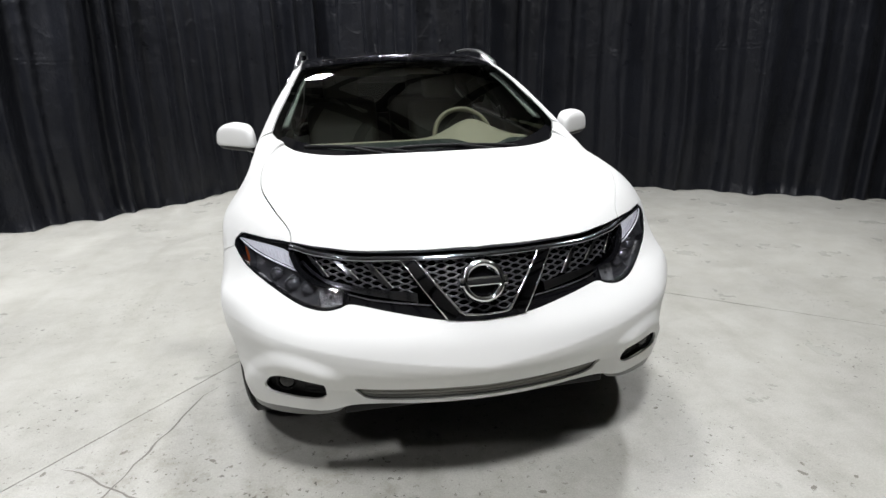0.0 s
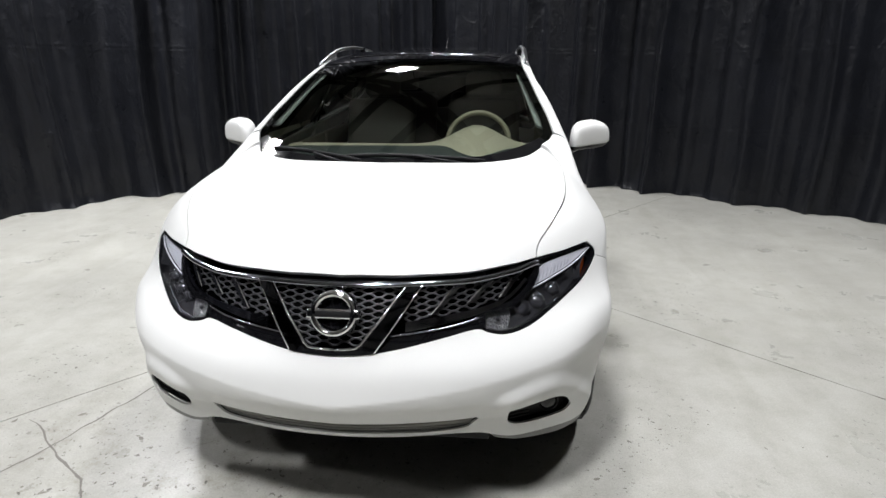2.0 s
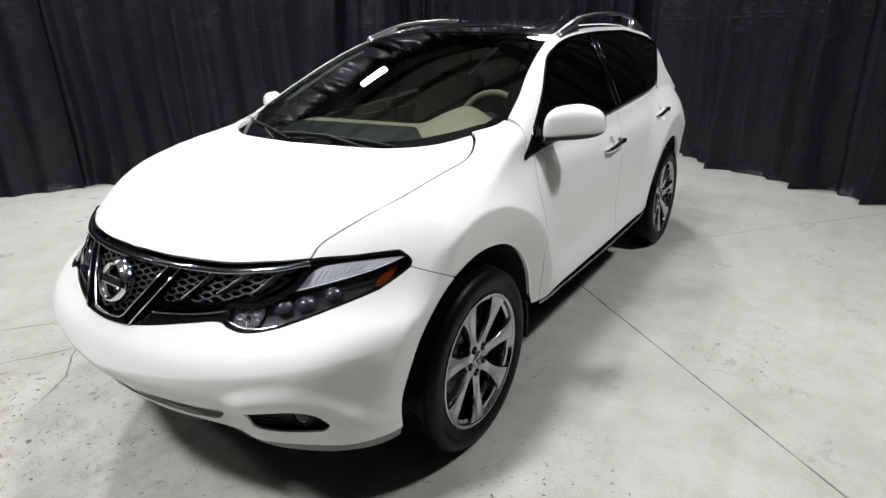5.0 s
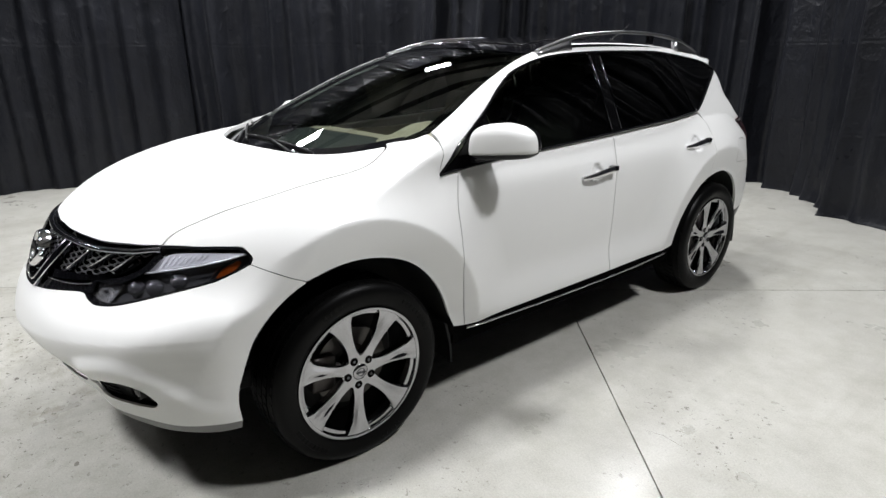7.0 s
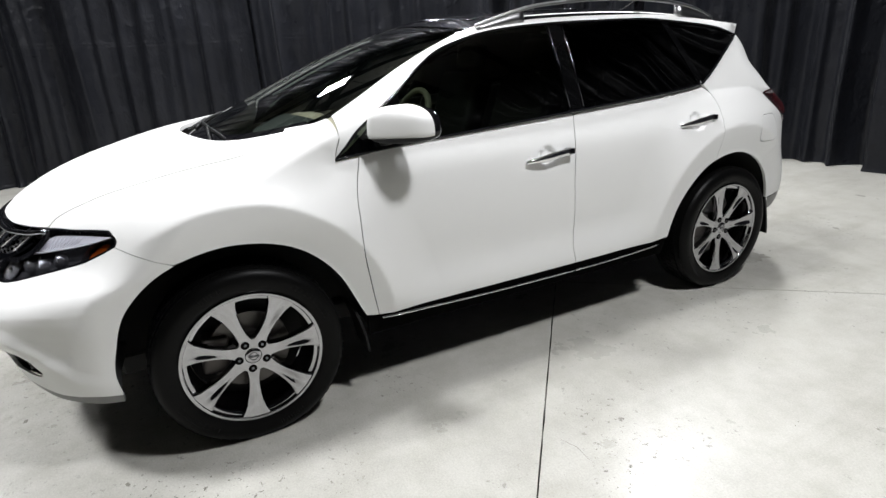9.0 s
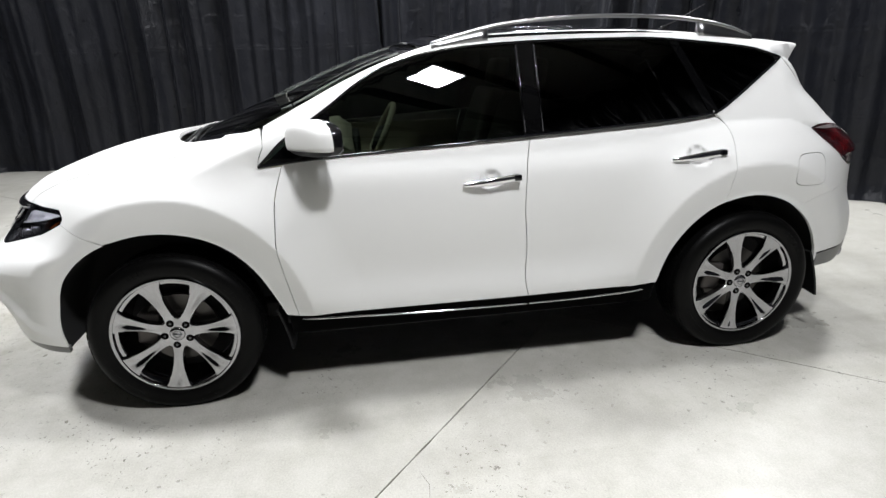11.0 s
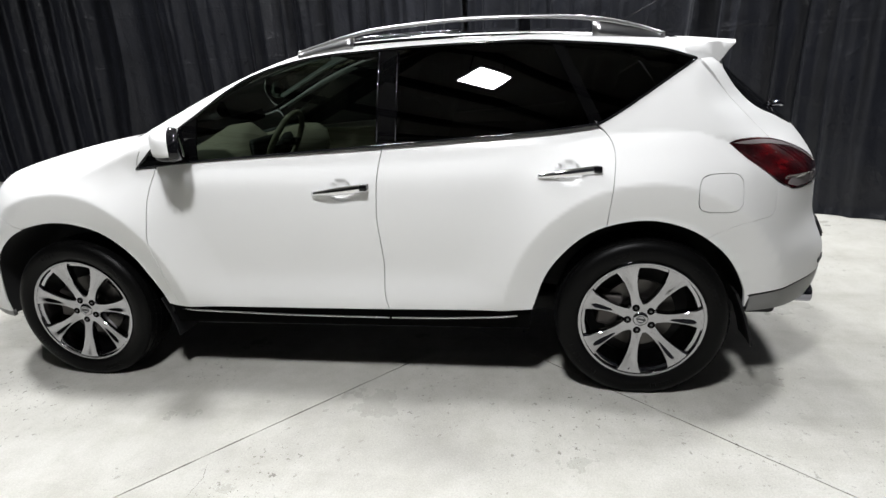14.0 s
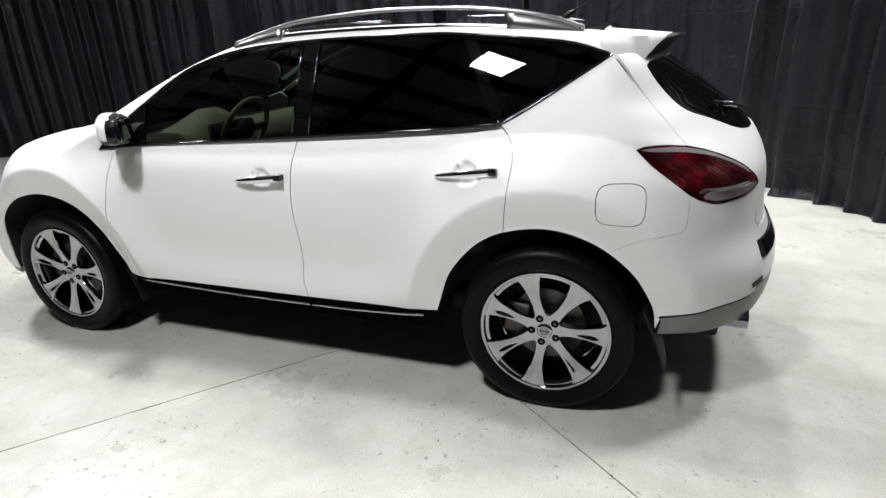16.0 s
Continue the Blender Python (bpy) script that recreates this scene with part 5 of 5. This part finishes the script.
HEAD_LOW = curve(GR_LOW)[18:]
for flip, s in SIDES:
    h = np.vstack([
        domain("nose", "top", curve(HEAD_TOP), lower)[:-1],
        domain("nose", "side", curve(LAMP_BACK, 4)[1:], lower)[:-1],
        domain("nose", "side", curve([(-.386, .915), (-.43, .892), (-.491, .864)], 4), lower)[:-1],
        domain("nose", "front", HEAD_LOW[::-1], lower)[:-1],
        domain("nose", "front", line(*inner), lower)[:-1]])
    head = panel("headlamp", "nose", h, GLASS_LAMP, car, "clear swept headlamp with black inside", du=.025, dv=.015, form=lower, gap=.002, depth=0, lift=.001, flip=flip)
    head.visible_shadow = False
    panel("housing", "nose", h, LAMP_INNER, head, du=.03, dv=.02, form=lower, gap=.004, depth=0, lift=-.036, flip=flip)
    band = ring_of(h, .007, 1.0)
    panel("rim_band", "nose", band[0], GLOSS_BLACK, head, du=.03, dv=.02, form=lower, gap=0, depth=.05, lift=-.002, flip=flip, holes=[band[1]])
    q = curve([(.862, .952), (.76, .953), (.66, .949), (.62, .940), (.575, .908), (.556, .887), (.62, .897), (.74, .921), (.82, .941), (.862, .952)], 4)[:-1]
    refl = panel("upper_reflector", "nose", q, REFLECTOR, head, "bright upper reflector strip", du=.02, dv=.01, form=lower, gap=0, depth=.012, lift=-.012, flip=flip)
    co, no = skin("nose", q[:, 0], q[:, 1], lower, -.006)
    bm = bmesh.new()
    ln = curve([(.552, .880), (.62, .892), (.74, .916), (.82, .937), (.866, .951)], 5)
    co, no = skin("nose", ln[:, 0], ln[:, 1], lower, -.008)
    tube(bm, [(s * p[0], p[1], p[2]) for p in co], .0032, 6)
    part("light_line", bm, REFLECTOR, head, "bright line under the reflector")
    for i in range(9):
        a = .600 + i * .017
        ln = np.array([(a - .008, .897 + .21 * (a - .60)), (a + .004, .920 + .14 * (a - .60)), (a + .012, .940 + .06 * (a - .60))])
        co, no = skin("nose", ln[:, 0], ln[:, 1], lower, -.010)
        bm = bmesh.new()
        tube(bm, [(s * p[0], p[1], p[2]) for p in co], .0011, 6)
        part("flute", bm, REFLECTOR, refl)
    for u, z, r in ((.518, .835, .026), (.578, .84, .026), (.65, .862, .022)):
        co, no = skin("nose", np.array([u]), np.array([z]), lower, -.03)
        d = Vector((s * no[0][0] * .4, -1, no[0][2] * .2)).normalized()
        m = Matrix.Translation((s * co[0][0], co[0][1], co[0][2])) @ d.to_track_quat("Z", "Y").to_matrix().to_4x4()
        bm = bmesh.new()
        lathe(bm, [(-.03, r + .006), (.004, r + .006), (.006, r + .003), (.002, r)], 28, "z")
        bmesh.ops.transform(bm, matrix=m, verts=bm.verts[:])
        p = part("lamp_ring", recalc(bm), SATIN_SMOKE, head)
        bm = bmesh.new()
        lathe(bm, [(.0, r), (.008, r * .85), (.014, r * .5), (.016, r * .02)], 28, "z")
        bmesh.ops.transform(bm, matrix=m, verts=bm.verts[:])
        part("projector", recalc(bm), SATIN_SMOKE, p, "dark projector lens")
        bm = bmesh.new()
        tube(bm, [m @ Vector(((r + .003) * math.cos(a), (r + .003) * math.sin(a), .006)) for a in np.linspace(0, 2 * math.pi, 33)], .0016, 6, 1, False)
        part("bright_ring", recalc(bm), CHROME, p, "thin chrome ring")
    t = curve([(.393, .842), (.44, .844), (.476, .844), (.474, .815), (.445, .783), (.415, .789), (.384, .799), (.385, .82), (.393, .842)], 3)[:-1]
    turn = panel("turn_lamp", "nose", t, BOWL, head, "small bright turn lamp bowl", du=.01, dv=.008, form=lower, gap=0, depth=.006, lift=-.024, flip=flip)
    co, no = skin("nose", np.array([.435]), np.array([.818]), lower, -.018)
    bm = bmesh.new()
    bmesh.ops.create_uvsphere(bm, u_segments=16, v_segments=10, radius=.007, matrix=Matrix.Translation((s * co[0][0], co[0][1], co[0][2])))
    part("bulb", bm, LAMP_INNER, turn)
    a = curve([(.832, .930), (.842, .925), (.835, .912), (.808, .886), (.782, .874), (.772, .880), (.79, .905), (.832, .930)], 3)[:-1]
    panel("side_reflector", "nose", a, AMBER, head, "amber side reflector", du=.015, dv=.01, form=lower, gap=0, depth=.004, lift=-.026, flip=flip)
    # black fin, added to hide the amber from the front
    bm = bmesh.new()
    fin = curve([(.760, .862), (.768, .885), (.790, .915), (.835, .942)], 4)
    ends = [skin("nose", fin[:, 0], fin[:, 1], lower, k)[0] for k in (-.003, -.045)]
    v = [[bm.verts.new((s * p[0], p[1], p[2])) for p in e] for e in ends]
    for i in range(len(fin) - 1):
        bm.faces.new((v[0][i], v[0][i + 1], v[1][i + 1], v[1][i]))
    part("amber_occluder", bm, LAMP_INNER, head)
    # chrome line put in for the bright reflection along the lens's lower edge
    low_edge = domain("nose", "front", np.array([(x, z + .012) for x, z in HEAD_LOW[4:-4]]), lower)
    co, no = skin("nose", low_edge[:, 0], low_edge[:, 1], lower, -.016)
    bm = bmesh.new()
    tube(bm, [(s * p[0], p[1], p[2]) for p in co], .0035, 6)
    part("lens_edge_glint", bm, CHROME, head, "thin chrome line standing in for a lens edge reflection")
    # fog lamp nest
    nest = panel("fog_nest", "nose", inset_line(fog, -.003, 1), PLASTIC, bumper, "black fog lamp recess", du=.02, dv=.02, form=lower, gap=0, depth=-.018, lift=-.030, flip=flip)
    co, no = skin("nose", np.array([.565]), np.array([.490]), lower, -.030)
    d = Vector((s * .25, -1, 0)).normalized()
    m = Matrix.Translation((s * co[0][0], co[0][1], co[0][2])) @ d.to_track_quat("Z", "Y").to_matrix().to_4x4()
    bm = bmesh.new()
    lathe(bm, [(-.02, .036), (.010, .036), (.012, .033), (.006, .031)], 32, "z")
    bmesh.ops.transform(bm, matrix=m, verts=bm.verts[:])
    fl = part("fog_lamp", recalc(bm), PLASTIC, nest)
    bm = bmesh.new()
    lathe(bm, [(.004, .031), (.010, .024), (.013, .012), (.014, .0005)], 32, "z")
    bmesh.ops.transform(bm, matrix=m, verts=bm.verts[:])
    part("fog_lens", recalc(bm), GLOSS_BLACK, fl, "grey fog lamp lens")
    for k in range(3):
        z = .462 + k * .018
        bar_on([(s * .54, z), (s * .58, z + .002), (s * .64, z + .004)], .0035, PLASTIC, nest, "slat", -.018)
    # grey chin below the corner
    chin = np.vstack([domain("nose", "side", [(-.478, .345), (-.60, .366)], lower), domain("nose", "front", curve([(.79, .372), (.66, .388), (.545, .402), (.50, .408)], 3), lower),
                      domain("nose", "front", curve([(.52, .388), (.62, .362), (.72, .346), (.80, .336)], 3), lower), domain("nose", "side", [(-.55, .318), (-.478, .312)], lower)])
    panel("chin_trim", "nose", chin, LOWER_TRIM, bumper, "grey lower lip trim", du=.03, dv=.02, form=lower, gap=0, depth=.02, lift=-.004, flip=flip)
panel("intake_mesh", "nose", inset_line(intake, -.004, 1), INTAKE_GREY, bumper, "grey lower intake mesh", du=.05, dv=.02, form=lower, gap=0, depth=0, lift=-.014)
for k in range(3):
    x = curve([(-.43, .458 + k * .016), (0, .457 + k * .016), (.43, .458 + k * .016)], 10)
    bar_on(x, .0022, INTAKE_GREY, bumper, "intake_bar", -.012)

# ---- mirrors, handles, rails, window trim, wipers ----
for flip, s in SIDES:
    belt = curve(BELT)
    uv = domain("tube", "side", belt, whole)
    co, no = skin("tube", uv[:, 0], uv[:, 1], whole, .002)
    bm = bmesh.new()
    tube(bm, [(s * p[0], p[1], p[2]) for p in co], .0075, 8, .8)
    part("belt_moulding", bm, GLOSS_BLACK, car, "gloss black belt moulding")
    bar_on(curve(WIN_TOP, 4), .0075, GLOSS_BLACK, car, "window_trim", -.001, "tube", "side", upper, "gloss black upper window trim", s=s, squash=.8)
    bar_on(split(WIN_LOW, 2.58)[1], .0075, GLOSS_BLACK, car, "quarter_trim", -.001, "tube", "side", upper, "gloss black quarter window trim", s=s, squash=.8)
    for nm, a in (("door_pillar", [(1.642, 1.59), (1.742, 1.594), (1.738, 1.19), (1.642, 1.184)]),
                  ("quarter_divider", [(2.425, 1.585), (2.470, 1.585), (2.635, 1.255), (2.585, 1.245)]),
                  ("mirror_triangle", [(.452, 1.110), (.50, 1.140), (.62, 1.236), (.735, 1.328), (.765, 1.345), (.770, 1.134), (.55, 1.118)])):
        o = domain("tube", "side", np.vstack([curve([a[i], a[(i + 1) % len(a)]], 5)[:-1] for i in range(len(a))]), upper)
        panel(nm, "tube", o, PILLAR_BLACK, car, "gloss black pillar trim", du=.03, dv=.03, form=upper, gap=0, depth=.01, lift=.0015 if nm == "mirror_triangle" else -.001, flip=flip)
    # thin bright run channels beside the door pillar
    for y in (1.648, 1.734):
        bar_on([(y, 1.58), (y, 1.40), (y, 1.20)], .003, SMOKE, car, "run_channel", .002, "tube", "side", upper, s=s)
    # mirror
    mirror = new("door_mirror")
    mirror.parent = car
    tagged(mirror, "white door mirror with black foot")
    def cap(z0, z1, off, y0=-1, y1=.018):
        bm = bmesh.new()
        rows = []
        nu, nv = 28, 14
        for i in range(nv + 1):
            v = -math.pi / 2 + math.pi * i / nv
            row = []
            for j in range(nu):
                u = 2 * math.pi * j / nu
                pw = lambda t, e: math.copysign(abs(t) ** e, t)
                x = (.110 + off) * pw(math.cos(v), .42) * pw(math.cos(u), .50)
                y = (.088 + off) * pw(math.cos(v), .6) * pw(math.sin(u), .75)
                z = (.078 + off) * pw(math.sin(v), .58 if v < 0 else .66)
                x *= 1 - .10 * (z / .088)
                z *= 1 - ((.40 if z > 0 else .05) * max(0, x / .1) ** 1.3) - (.06 * max(0, -x / .1) if z > 0 else 0)
                y = min(max(y, y0), y1) if y0 > 0 or y > 0 else y * (1 - .30 * (x / .1))
                row.append(bm.verts.new((s * (.988 + x), .712 + y + .48 * x, 1.234 + min(max(z, z0), z1) + .05 * x)))
            rows.append(row)
        for p, q in zip(rows, rows[1:]):
            for j in range(nu):
                if len({p[j], p[(j + 1) % nu], q[(j + 1) % nu], q[j]}) == 4:
                    bm.faces.new((p[j], p[(j + 1) % nu], q[(j + 1) % nu], q[j]))
        bmesh.ops.remove_doubles(bm, verts=bm.verts[:], dist=.0005)
        return recalc(bm)
    sharp(part("mirror_shell", cap(-.050, 1, 0), PAINT, mirror, "white shell"), 60)
    sharp(part("mirror_back", cap(-1, 1, -.002, .012, .068), GLOSS_BLACK, mirror, "gloss black rear housing"), 60)
    sharp(part("mirror_base", cap(-1, -.047, -.003), PLASTIC, mirror, "black lower shell"), 60)
    bm = bmesh.new()
    box(bm, -.078, .070, .0, .006, -.050, .046, .002)
    bmesh.ops.transform(bm, matrix=Matrix.Translation((s * .985, .779, 1.234)) @ Matrix.Rotation(s * .44, 4, "Z") @ Matrix.Rotation(radians(7), 4, "X"), verts=bm.verts[:])
    part("mirror_glass", bm, CHROME, mirror, "mirror glass")
    bm = bmesh.new()
    tube(bm, [(s * .84, .64, 1.150), (s * .88, .665, 1.160), (s * .93, .685, 1.172), (s * .98, .70, 1.180)], [.040, .034, .030, .030], 12, .6)
    part("mirror_foot", bm, GLOSS_BLACK, mirror, "black foot")
    # door handles
    for (yc, zc), door in zip(HANDLES, (door_f, door_r)):
        bm = bmesh.new()
        rows = []
        for f in np.linspace(-1, 1, 15):
            y = yc - .005 + .132 * f
            z = zc + .004 + .013 * f
            base = float(plan_w(y) + side_s(z))
            h = .010 + (.009 * min(1, (f + 1) / 1.0)) * (1 if f < .93 else .7)
            x = base + .030 - .020 * max(0, -f) ** 2.5
            rows.append([bm.verts.new((s * (x + .010 * math.cos(t) - .002), y, z + h * math.sin(t))) for t in np.linspace(0, 2 * math.pi, 10, endpoint=False)])
        for p, q in zip(rows, rows[1:]):
            for k in range(10):
                bm.faces.new((p[k], p[(k + 1) % 10], q[(k + 1) % 10], q[k]))
        bm.faces.new(rows[0]), bm.faces.new(rows[-1])
        hd = part("handle", recalc(bm), CHROME, door, "chrome pull handle") if not flip else part("handle", recalc(bm), CHROME, car, "chrome pull handle")
        bm = bmesh.new()
        y = yc + .112
        x = float(plan_w(y) + side_s(zc)) + .016
        box(bm, x - .02, x + .022, yc + .096, yc + .130, zc + .004, zc + .030, .004)
        bmesh.ops.transform(bm, matrix=Matrix.Diagonal((s, 1, 1, 1)), verts=bm.verts[:])
        part("handle_end", recalc(bm), GLOSS_BLACK, hd)
    # roof rail
    rail = new("roof_rail")
    rail.parent = car
    tagged(rail, "satin silver roof rail on black feet")
    path = curve([(1.25, 1.602), (1.37, 1.632), (1.50, 1.662), (1.66, 1.686), (2.03, 1.706), (2.40, 1.697), (2.62, 1.674), (2.78, 1.641), (2.91, 1.600)], 6)
    xr = spline([(1.1, .655), (1.5, .640), (2.0, .632), (2.5, .622), (2.95, .60)])
    bm = bmesh.new()
    rows = []
    for i, (y, z) in enumerate(path):
        f = min(1, (y - 1.23) / .3, (2.93 - y) / .22)
        w, h = .010 + .004 * f, .006 + .003 * f
        x = float(xr(y)) + .004
        sec = [(-w, -h), (-w, h * .6), (-w * .4, h), (w * .4, h), (w, h * .4), (w * 1.1, -h)]
        rows.append([bm.verts.new((s * (x + a), y, z + b)) for a, b in sec])
    for p, q in zip(rows, rows[1:]):
        for k in range(6):
            bm.faces.new((p[k], p[(k + 1) % 6], q[(k + 1) % 6], q[k]))
    bm.faces.new(rows[0]), bm.faces.new(rows[-1])
    part("rail_bar", recalc(bm), RAIL, rail, "satin silver bar")
    for y0, y1, up in ((1.25, 1.52, 1), (2.60, 2.91, -1)):
        bm = bmesh.new()
        rows = []
        for y in np.linspace(y0, y1, 9):
            z = float(np.interp(y, path[:, 0], path[:, 1]))
            x = float(xr(y))
            zb = float(roof_z(y)) - .10 * x * x - .04 * x ** 4 - .03
            rows.append([bm.verts.new((s * (x + a), y, zz)) for a, zz in ((-.016, zb), (-.014, z - .004), (.016, z - .006), (.022, zb - .015))])
        for p, q in zip(rows, rows[1:]):
            for k in range(4):
                bm.faces.new((p[k], p[(k + 1) % 4], q[(k + 1) % 4], q[k]))
        bm.faces.new(rows[0]), bm.faces.new(rows[-1])
        part("rail_foot", recalc(bm), RAIL, rail)
    bm = bmesh.new()
    rows = []
    for y in np.linspace(1.38, 2.72, 30):
        x = float(xr(y))
        zb = float(roof_z(y)) - .10 * x * x - .04 * x ** 4 - .012
        rows.append([bm.verts.new((s * (x + a), y, zb + b)) for a, b in ((-.02, .0), (-.018, .008), (.008, .006), (.012, -.006))])
    for p, q in zip(rows, rows[1:]):
        for k in range(3):
            bm.faces.new((p[k], p[k + 1], q[k + 1], q[k]))
    part("rail_channel", recalc(bm), GLOSS_BLACK, rail)
    bm = bmesh.new()
    x = float(xr(2.30))
    box(bm, s * x - .013, s * x + .013, 2.28, 2.33, 1.64, 1.71, .004)
    part("rail_stay", bm, GLOSS_BLACK, rail)

# windscreen edge, scuttle and wipers
half = np.vstack([domain("tube", "top", curve(c), upper)[:-1] for c in (WS, WS_SIDE, WS_TOP)] + [domain("tube", "top", [(0, 1.15)], upper)])
ws_all = np.vstack([half, (half * (1, -1) + (0, math.pi))[::-1][1:-1]])
band = ring_of(ws_all, .030, .75)
panel("screen_edge", "tube", band[0], FRIT, car, "black ceramic windscreen edge", du=.04, dv=.04, form=upper, gap=.002, depth=0, lift=-.006, holes=[band[1]])
SC_T = [(0, .06), (.25, .085), (.45, .155), (.60, .275), (.70, .39)]
SC_B = [(.732, .372), (.70, .305), (.64, .18), (.56, .104), (.40, .020), (.2, -.032), (0, -.054)]
half = np.vstack([domain("tube", "top", curve(c), upper)[:-1] for c in (SC_T, [(.70, .39), (.732, .372)], SC_B)] + [domain("tube", "top", [(0, -.054)], upper)])
panel("scuttle", "tube", np.vstack([half, (half * (1, -1) + (0, math.pi))[::-1][1:-1]]), GLOSS_BLACK, car, "black scuttle panel below the windscreen", du=.03, dv=.05, form=upper, gap=0, depth=.03, lift=.0015)
for x0, y0, x1, y1 in ((.44, .10, -.20, .075), (-.12, .035, -.60, .235)):
    ln = curve([(x0, y0), ((x0 + x1) / 2 + .02, (y0 + y1) / 2 - .012), (x1, y1)], 8)
    bar_on(ln, .006, PLASTIC, car, "wiper_blade", .008, "tube", "top", upper, "black wiper blade", squash=1.6)
    a0 = ((x0 * .9 + x1 * .1), (y0 * .9 + y1 * .1) - .05)
    bar_on([a0, ((x0 + x1) / 2, (y0 + y1) / 2 - .02)], .007, PLASTIC, car, "wiper_arm", .016, "tube", "top", upper, "black wiper arm")

# ---- cabin ----
bm = bmesh.new()
rows = []
for x in np.linspace(-.70, .70, 29):
    hump = math.exp(-((x - .37) / .17) ** 2)
    sec = [(.30 + .3 * x * x, 1.10), (.50 + .15 * x * x, 1.150 + .015 * hump), (.70, 1.165 + .095 * hump), (.80, 1.160 + .110 * hump), (.86, 1.120 + .09 * hump), (.88, 1.02), (.84, .92), (.80, .90), (.34 + .3 * x * x, .90)]
    rows.append([bm.verts.new((x, y, z)) for y, z in sec])
for p, q in zip(rows, rows[1:]):
    for k in range(len(p) - 1):
        bm.faces.new((p[k], p[k + 1], q[k + 1], q[k]))
bm.faces.new(rows[0]), bm.faces.new(rows[-1])
dash = part("dashboard", recalc(bm), BEIGE, car, "pale beige dashboard")
# dark pad over the front of the dashboard, curving round the instrument hood
bm = bmesh.new()
rows = []
for x in np.linspace(-.69, .69, 41):
    hump = math.exp(-((x - .37) / .17) ** 2)
    y0, y1 = .305 + .3 * x * x, .66 - .20 * hump - .05 * x * x
    row = []
    for f in np.linspace(0, 1, 7):
        y = y0 + (y1 - y0) * f
        z = float(np.interp(y, [.30 + .3 * x * x, .50 + .15 * x * x, .70], [1.10, 1.150 + .015 * hump, 1.165 + .095 * hump])) + .006
        row.append((x, y, z))
    rows.append([bm.verts.new(p) for p in row] + [bm.verts.new((x, y1 + .002, row[-1][2] - .008))])
for p, q in zip(rows, rows[1:]):
    for k in range(len(p) - 1):
        bm.faces.new((p[k], p[k + 1], q[k + 1], q[k]))
part("dash_pad", recalc(bm), DASH_MAT, dash, "dark grey dashboard pad")
bm = bmesh.new()
box(bm, .22, .52, .86, .90, 1.05, 1.19, .02)
part("instrument_panel", bm, INTERIOR, car)
wm = Matrix.Translation((.37, 1.00, 1.145)) @ Matrix.Rotation(radians(64), 4, "X")
bm = bmesh.new()
tube(bm, [(.185 * math.cos(t), .185 * math.sin(t), 0) for t in np.linspace(0, 2 * math.pi, 41)], .016, 10, 1, False)
bmesh.ops.transform(bm, matrix=wm, verts=bm.verts[:])
sw = part("steering_wheel", recalc(bm), BEIGE_RIM, car, "beige steering wheel")
bm = bmesh.new()
lathe(bm, [(-.03, .05), (.0, .075), (.02, .06), (.028, .001)], 24, "z")
for a in (0, math.pi, -math.pi / 2):
    box(bm, .05, .18, -.02, .02, -.012, .006, .004, Matrix.Rotation(a, 4, "Z"))
bmesh.ops.transform(bm, matrix=wm, verts=bm.verts[:])
part("wheel_boss", recalc(bm), INTERIOR, sw)


def seat(x, y, w, parent):
    """A cushioned seat with backrest and headrest."""
    ob = new("seat")
    ob.parent = parent
    tagged(ob, "beige leather seat, darkened for the dim cabin")
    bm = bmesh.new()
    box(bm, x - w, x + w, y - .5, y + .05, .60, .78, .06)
    part("cushion", bm, BEIGE_SEAT_DIM, ob)
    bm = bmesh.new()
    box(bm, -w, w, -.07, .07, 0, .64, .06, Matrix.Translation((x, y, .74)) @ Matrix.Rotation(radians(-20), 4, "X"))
    part("backrest", bm, BEIGE_SEAT_DIM, ob)
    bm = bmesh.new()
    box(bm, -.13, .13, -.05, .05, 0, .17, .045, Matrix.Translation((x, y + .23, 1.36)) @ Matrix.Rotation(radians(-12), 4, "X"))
    part("headrest", bm, BEIGE_SEAT_DIM, ob)
    return ob


seat(.37, 1.58, .25, car)
seat(-.37, 1.58, .25, car)
seat(.36, 2.45, .30, car)
seat(-.36, 2.45, .30, car)
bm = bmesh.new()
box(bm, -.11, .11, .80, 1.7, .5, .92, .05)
part("centre_console", bm, BEIGE_SEAT_DIM, car)
for flip, s in SIDES:
    for y0, y1, nm in ((.60, 1.63, "door_lining"), (1.70, 2.30, "door_lining")):
        bm = bmesh.new()
        box(bm, .775, .815, y0, y1, .45, 1.115, .012)
        box(bm, .70, .78, y0 + .25, y1 - .1, .86, .92, .02)
        bmesh.ops.transform(bm, matrix=Matrix.Diagonal((s, 1, 1, 1)), verts=bm.verts[:])
        part(nm, recalc(bm), BEIGE, car, "beige inner door lining")
    # pale pillar lining behind the windscreen
    o = np.vstack([domain("tube", "top", curve([(.70, .55), (.66, .75), (.625, .95), (.595, 1.12)]), upper), domain("tube", "top", curve([(.635, 1.14), (.66, .97), (.70, .77), (.745, .55)]), upper)])
    panel("pillar_lining", "tube", o, PILLAR, car, "pale grey pillar lining", du=.04, dv=.03, form=upper, gap=0, depth=.01, lift=-.035, flip=flip)
bm = bmesh.new()
box(bm, -.62, .62, 1.3, 2.9, 1.585, 1.60, .005)
part("headlining", bm, INTERIOR, car)
